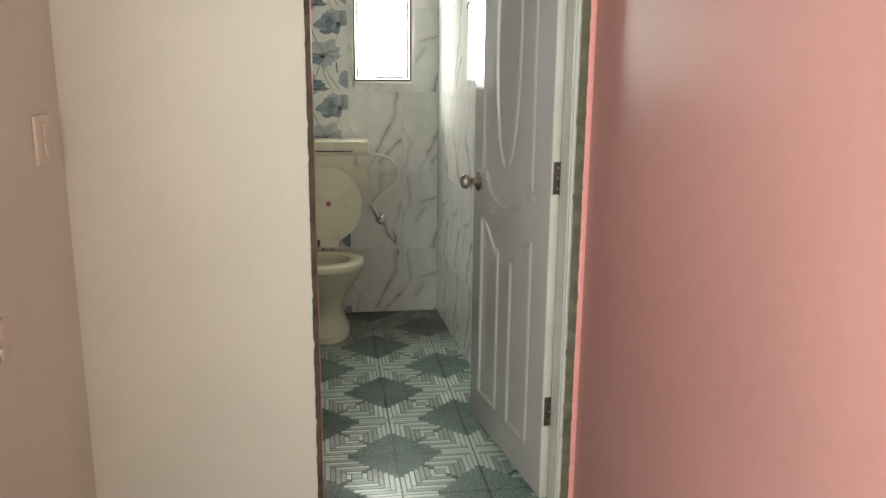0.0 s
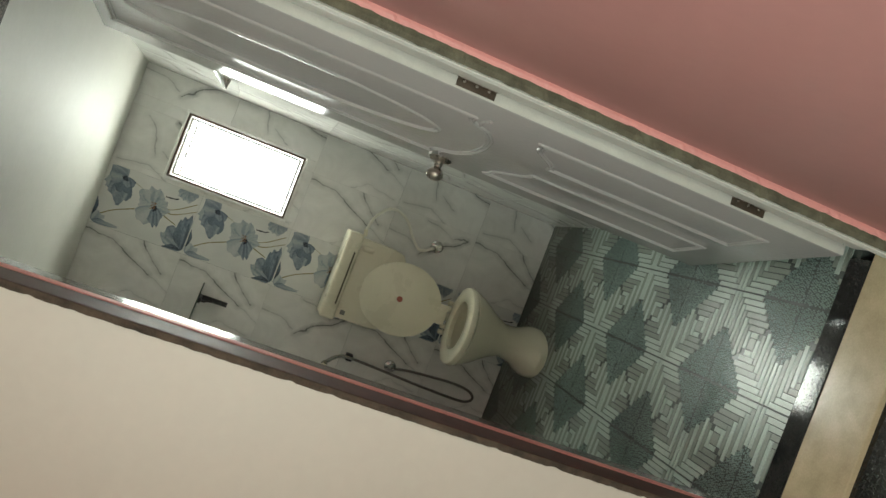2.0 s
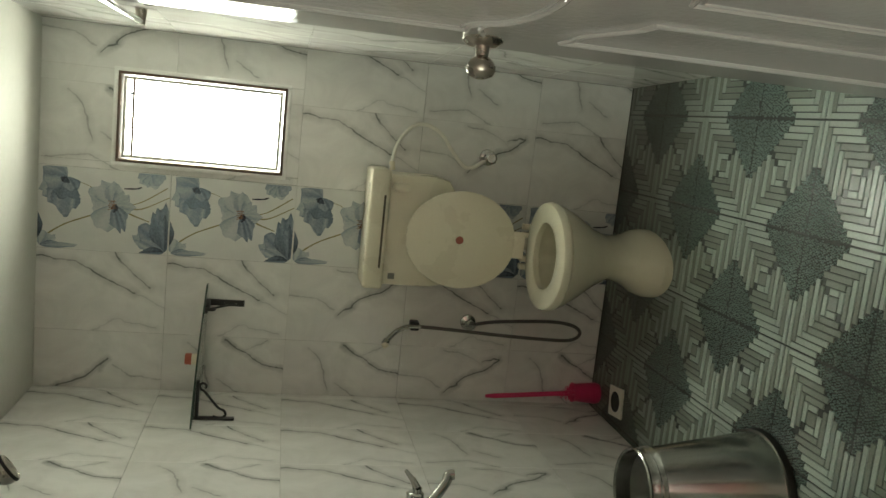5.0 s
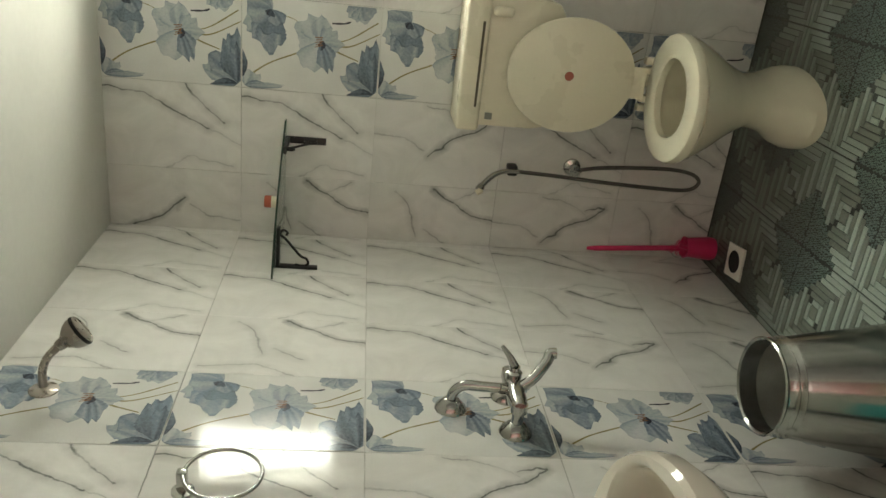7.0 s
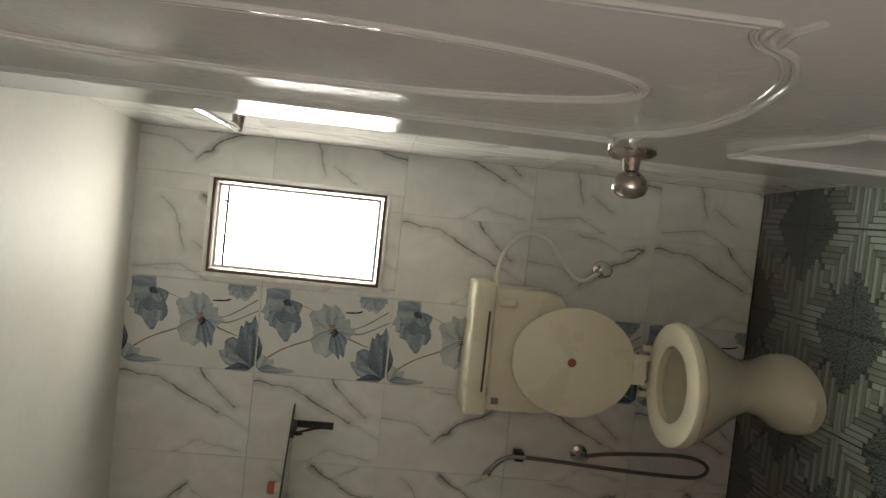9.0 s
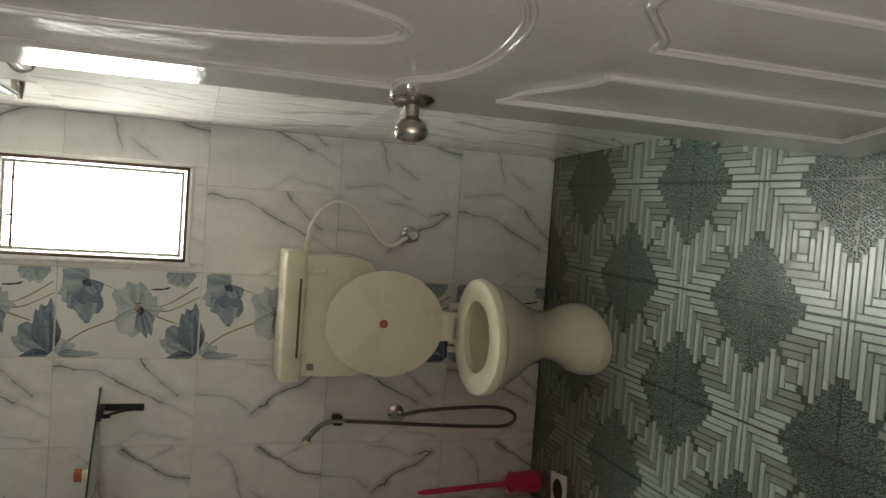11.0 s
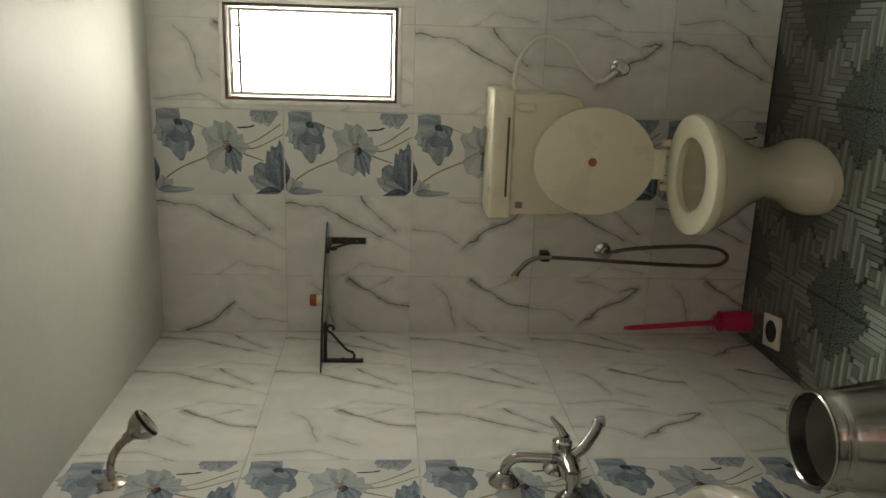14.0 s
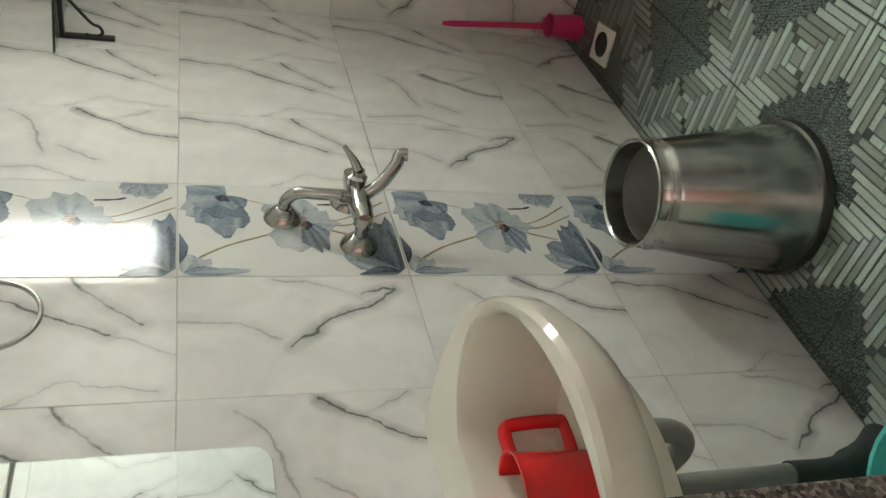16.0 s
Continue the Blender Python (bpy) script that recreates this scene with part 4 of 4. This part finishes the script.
def flower_print():
    """The flowers of one band tile: u across, v up from the lower left corner, in metres; flat petals of ink on the glaze."""
    rng, bm = random.Random(11), bmesh.new()
    layer = bm.verts.layers.float_color.new("ink")
    level = [0]

    def petal(cu, cv, du, dv, wide, inner, outer, jag=0.13):
        wide *= 1.75
        level[0] += 1
        length = math.hypot(du, dv)
        a, b = (du / length, dv / length), (-dv / length, du / length)
        rows, cols, grid = 12, 8, []
        lift = -0.0004 - 0.00002 * level[0]
        lobes = [1 + rng.uniform(-jag, jag) for _ in range(cols + 1)]
        streaks = [rng.uniform(-0.16, 0.16) for _ in range(cols + 1)]
        bend = rng.uniform(-0.15, 0.15)
        for i in range(rows + 1):
            t = i / rows
            line = []
            for j in range(cols + 1):
                s = 2 * j / cols - 1
                half = wide * math.sin(min(1.0, t * 1.25) * math.pi / 2) ** 0.7 * (1 + rng.uniform(-jag, jag) * 0.5)
                reach = length * t * (1 - 0.42 * s * s * t) * (1 + (lobes[j] - 1) * t * t)
                side = s * half + bend * reach * t
                u, v = cu + a[0] * reach + b[0] * side, cv + a[1] * reach + b[1] * side
                vert = bm.verts.new((min(max(u, 0.002), 0.2965), lift, min(max(v, 0.002), 0.4480)))
                tone = inner + (outer - inner) * t ** 0.8 + streaks[j] + (0.14 if abs(s) == 1 or i == rows else 0)
                vert[layer] = (max(0.02, min(1, tone)),) * 3 + (1,)
                line.append(vert)
            grid.append(line)
        for i in range(rows):
            for j in range(cols):
                bm.faces.new((grid[i][j], grid[i][j + 1], grid[i + 1][j + 1], grid[i + 1][j]))

    def stroke(points, width, slot):
        level[0] += 1
        pts = curve_points([(u, 0, v) for u, v in points], 5)
        lift, pairs = -0.0004 - 0.00002 * level[0], []
        for k, p in enumerate(pts):
            d = (pts[min(k + 1, len(pts) - 1)] - pts[max(k - 1, 0)]).normalized()
            side = Vector((-d.z, 0, d.x)) * width * rng.uniform(0.7, 1.2) / 2
            pairs.append([bm.verts.new((min(max(q.x, 0.002), 0.2965), lift, min(max(q.z, 0.002), 0.448))) for q in (p - side, p + side)])
        for (a, b), (c, d) in zip(pairs, pairs[1:]):
            bm.faces.new((a, b, d, c)).material_index = slot

    stroke([(0.04, 0.43), (0.09, 0.36), (0.132, 0.265)], 0.0050, 1)
    stroke([(0.17, 0.18), (0.145, 0.14), (0.12, 0.07)], 0.0046, 1)
    stroke([(0.17, 0.17), (0.19, 0.10), (0.25, 0.01)], 0.0042, 1)
    stroke([(0.17, 0.16), (0.165, 0.10), (0.215, 0.002)], 0.0042, 1)
    stroke([(0.25, 0.33), (0.24, 0.29), (0.225, 0.26)], 0.0022, 1)
    stroke([(0.235, 0.16), (0.238, 0.12), (0.245, 0.10)], 0.006, 0)
    # second flower, deep blue, cut straight on one side
    for du, dv, w, i, o in ((-0.08, 0.075, 0.030, 0.45, 0.30), (-0.125, 0.045, 0.030, 0.55, 0.36), (-0.135, 0.005, 0.028, 0.60, 0.45), (-0.07, 0.03, 0.034, 0.62, 0.5), (0.03, 0.07, 0.03, 0.5, 0.42), (-0.02, 0.085, 0.028, 0.55, 0.4), (-0.05, -0.02, 0.018, 0.6, 0.52)):
        petal(0.262, 0.352, du, dv, w, i, o)
    petal(0.262, 0.356, -0.022, 0.010, 0.010, 0.95, 0.85)
    # first flower, pale with one deep petal
    for du, dv, w, i, o in ((0.035, 0.085, 0.026, 0.30, 0.16), (0.085, 0.045, 0.026, 0.32, 0.20), (0.088, 0.008, 0.020, 0.36, 0.22), (0.04, -0.045, 0.018, 0.4, 0.26), (-0.005, -0.075, 0.014, 0.36, 0.20),
                           (-0.055, 0.065, 0.026, 0.26, 0.12), (-0.10, 0.035, 0.030, 0.28, 0.10), (-0.085, -0.045, 0.020, 0.62, 0.46)):
        petal(0.172, 0.195, du, dv, w, i, o)
    petal(0.178, 0.188, -0.03, 0.004, 0.007, 0.95, 0.8)
    for k in range(5):
        stroke([(0.163 + 0.006 * k, 0.188 + 0.003 * (k % 2)), (0.154 + 0.008 * k, 0.214 - 0.004 * (k % 2))], 0.0030, 2)
    # third flower, a dark fan at the foot of the tile
    for du, dv, w, i, o in ((0.065, 0.105, 0.020, 0.40, 0.18), (0.11, 0.075, 0.022, 0.66, 0.42), (0.15, 0.045, 0.024, 0.72, 0.50), (0.17, 0.012, 0.024, 0.74, 0.52), (0.13, -0.01, 0.02, 0.7, 0.55), (0.03, 0.10, 0.012, 0.5, 0.30), (0.0, 0.085, 0.012, 0.8, 0.6)):
        petal(0.012, 0.012, du, dv, w, i, o)
    # leaves at the head of the tile and a cut flower at its side
    for du, dv, w, i, o in ((0.035, -0.05, 0.014, 0.30, 0.18), (0.045, -0.02, 0.016, 0.34, 0.22), (0.012, -0.075, 0.010, 0.55, 0.40), (0.0, -0.13, 0.006, 0.5, 0.3)):
        petal(0.010, 0.440, du, dv, w, i, o)
    petal(0.035, 0.448, 0.10, 0.0, 0.012, 0.85, 0.6)
    for du, dv in ((-0.045, 0.03), (-0.055, 0.0), (-0.04, -0.03)):
        petal(0.298, 0.065, du, dv, 0.020, 0.4, 0.25)
    for v in bm.verts:
        v.co.x -= 0.15
        v.co.z -= 0.225
    return bm


def clipped(bm, lo_x, hi_x, lo_z, hi_z):
    for co, no in (((lo_x, 0, 0), (-1, 0, 0)), ((hi_x, 0, 0), (1, 0, 0)), ((0, 0, lo_z), (0, 0, -1)), ((0, 0, hi_z), (0, 0, 1))):
        bmesh.ops.bisect_plane(bm, geom=bm.verts[:] + bm.edges[:] + bm.faces[:], plane_co=co, plane_no=no, clear_outer=True)
    return bm


tile_meshes, print_meshes = {}, {}


def lay_tile(wall, to_world, u0, u1, z0, z1, cu, cz, kind, rng):
    """One glazed tile, cut to u0..u1 and z0..z1; (cu, cz) is the middle of the uncut tile."""
    gap = 0.0005
    box4 = tuple(round(v, 4) for v in (u0 - cu + gap, u1 - cu - gap, z0 - cz + gap, z1 - cz - gap))
    if box4[1] - box4[0] < 0.006 or box4[3] - box4[2] < 0.006:
        return
    key = (kind, box4)
    if key not in tile_meshes:
        tile_meshes[key] = mesh_of("tile", box((box4[0], 0, box4[2]), (box4[1], 0.009, box4[3]), 0.0012, 2), FLOWER_GROUND if kind == 3 else MARBLE[kind])
    tile = new("flower_tile" if kind == 3 else "tile", tile_meshes[key])
    tile.matrix_world = to_world @ pose(cu, -0.0005, cz, rng.uniform(-0.03, 0.03), 0, rng.uniform(-0.04, 0.04))
    tile.parent = wall
    if kind == 3:
        if box4 not in print_meshes:
            print_meshes[box4] = mesh_of("flower_print", clipped(flower_print(), *box4), [INK, OCHRE, STAMEN])
        decal = new("flower_print", print_meshes[box4])
        decal.parent = tile


ROWS = [0.0, 0.380, 0.833, 1.287, 1.739, 2.19]


# which of the tile prints each place has, column by column, from the floor up: a to d
BACK_PRINTS = {0: "bcbbd", 1: "aacaa", 3: "acaab", 4: "bbabc"}
LEFT_PRINTS = {2: "cabab", 3: "abcaa", 5: "bcabb", 6: "bbaaa", 7: "caaaa"}


def tile_wall(wall, to_world, columns, length, flowers, seed, hole=None, prints=None):
    rng = random.Random(seed)
    for c, (a, full_a) in enumerate(columns):
        b = columns[c + 1][0] if c + 1 < len(columns) else length
        for r, (z0, z1) in enumerate(zip(ROWS, ROWS[1:])):
            cu, cz = full_a + 0.15, (z1 - 0.226)
            kind = 3 if c in flowers else {"a": 0, "b": 1, "c": 2, "d": 4}[(prints or {}).get(c, "abcab")[r]]
            pieces = [(a, b, z0, z1)]
            if hole and a < hole[1] and b > hole[0] and z0 < hole[3] and z1 > hole[2]:
                h0, h1, h2, h3 = max(a, hole[0]), min(b, hole[1]), max(z0, hole[2]), min(z1, hole[3])
                pieces = [(a, h0, z0, z1), (h1, b, z0, z1), (h0, h1, z0, h2), (h0, h1, h3, z1)]
            for p in pieces:
                if p[1] - p[0] > 0.004 and p[3] - p[2] > 0.004:
                    lay_tile(wall, to_world, *p, cu, cz, kind, rng)


hole = (WINDOW[0] - 0.012, WINDOW[1] + 0.012, WINDOW[2] - 0.010, WINDOW[3] + 0.012)
tile_wall(wall_back, Matrix(), [(0.0, -0.08), (0.22, 0.22), (0.52, 0.52), (0.82, 0.82), (1.12, 1.12)], W, (2,), 1, hole, BACK_PRINTS)
# the left wall runs from the front (u = 0 at y = FRONT) to the back
tile_wall(wall_left, Matrix.Translation((0, FRONT, 0)) @ pose(0, 0, 0, 0, 0, 90),
          [(0.0, -0.18), (0.115, 0.115), (0.413, 0.413), (0.712, 0.712), (1.01, 1.01), (1.312, 1.312), (1.612, 1.612), (1.912, 1.912), (2.212, 2.212)], -FRONT, (4,), 2, None, LEFT_PRINTS)
tile_wall(wall_right, SIDE,
          [(0.0, -0.26), (0.04, 0.04), (0.34, 0.34), (0.64, 0.64), (0.94, 0.94), (1.24, 1.24), (1.54, 1.54), (1.84, 1.84), (2.14, 2.14)], -FRONT, (99,), 3)


# ---- floor tiles ----
def floor_tile(flip, seed, clip=None):
    """A moulded tile: rings of straight bars round its middle, with fields of small pebbles in two corners."""
    rng, bm, h = random.Random(seed), bmesh.new(), 0.1488
    s = -1 if flip else 1
    add_box(bm, (-h, -h, -0.012), (h, h, -0.0032), 0.0008, 1)
    ring, reach = 0.0188, 0.118
    mats = []

    def bar(x0, x1, y0, y1, slot):
        if x1 - x0 < 0.006 or y1 - y0 < 0.006:
            return
        g, t = 0.0013, 0.0007
        low = [bm.verts.new((s * x, y, -0.0033)) for x, y in ((x0 + g, y0 + g), (x1 - g, y0 + g), (x1 - g, y1 - g), (x0 + g, y1 - g))]
        top = [bm.verts.new((s * x, y, 0.0)) for x, y in ((x0 + g + t, y0 + g + t), (x1 - g - t, y0 + g + t), (x1 - g - t, y1 - g - t), (x0 + g + t, y1 - g - t))]
        for f in [top, *[(low[k], low[(k + 1) % 4], top[(k + 1) % 4], top[k]) for k in range(4)]]:
            bm.faces.new(f if s > 0 else f[::-1]).material_index = slot

    for k in range(1, 8):
        r0, r1 = ring * k, min(ring * (k + 1), h)
        m = (r0 + r1) / 2
        slot = 1 if k % 2 else 2
        start = max(-r0 if k < 9 else -h, m - reach)
        start += rng.uniform(0, 0.004) if m > 0.06 else 0
        a = slot if k % 3 else (2 if slot == 1 else 1)
        bar(start, r1, r0, r1, slot), bar(r0, r1, start, r0, a)
        bar(-r1, -start, -r1, -r0, slot), bar(-r1, -r0, -r0, -start, a)
    bar(-ring, ring, -ring, ring, 2)
    step = 0.0074
    n = int(2 * h / step)
    for i in range(n):
        for j in range(n):
            x, y = -h + (i + 0.5 + 0.5 * (j % 2)) * step + rng.uniform(-1, 1) * 0.0018, -h + (j + 0.5) * step + rng.uniform(-1, 1) * 0.0018
            if abs(x) > h - 0.003 or abs(y) > h - 0.003:
                continue
            if (x + h) + (h - y) < 0.181 or (h - x) + (y + h) < 0.181:
                r, turn = rng.uniform(0.0024, 0.0037), rng.uniform(0, 6.28)
                out = [(x + r * rng.uniform(0.8, 1.2) * math.cos(turn + a), y + r * rng.uniform(0.8, 1.2) * math.sin(turn + a)) for a in (k * math.pi / 3 for k in range(6))]
                top = rng.uniform(-0.0012, 0.0002)
                low = [bm.verts.new((s * a, b, -0.0033)) for a, b in out]
                up = [bm.verts.new((s * (x + (a - x) * 0.72), y + (b - y) * 0.72, top)) for a, b in out]
                for f in [up, *[(low[k], low[(k + 1) % 6], up[(k + 1) % 6], up[k]) for k in range(6)]]:
                    bm.faces.new(f if s > 0 else f[::-1]).material_index = 3
    if clip:
        for co, no in (((clip[0], 0, 0), (-1, 0, 0)), ((clip[1], 0, 0), (1, 0, 0)), ((0, clip[2], 0), (0, -1, 0)), ((0, clip[3], 0), (0, 1, 0))):
            bmesh.ops.bisect_plane(bm, geom=bm.verts[:] + bm.edges[:] + bm.faces[:], plane_co=co, plane_no=no, clear_outer=True)
    return bm


floor_meshes = {}
for i in range(-1, 5):
    for j in range(-1, 8):
        x0, y1 = 0.02 + 0.3 * i, -0.005 - 0.3 * j
        cx, cy = x0 + 0.15, y1 - 0.15
        clip = tuple(round(v, 3) for v in (max(-0.15, -cx), min(0.15, W + 0.095 - cx), max(-0.15, -2.224 - cy), min(0.15, -cy)))
        if clip[1] - clip[0] < 0.01 or clip[3] - clip[2] < 0.01:
            continue
        flip = (i + j) % 2 == 0
        whole = clip == (-0.15, 0.15, -0.15, 0.15)
        key = (flip, (i + 2 * j) % 3 if whole else 0, clip)
        if key not in floor_meshes:
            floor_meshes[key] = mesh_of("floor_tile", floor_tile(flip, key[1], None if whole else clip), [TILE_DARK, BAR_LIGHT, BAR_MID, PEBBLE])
        tile = new("floor_tile", floor_meshes[key])
        tile.location = (cx, cy, 0)
        tile.parent = floor
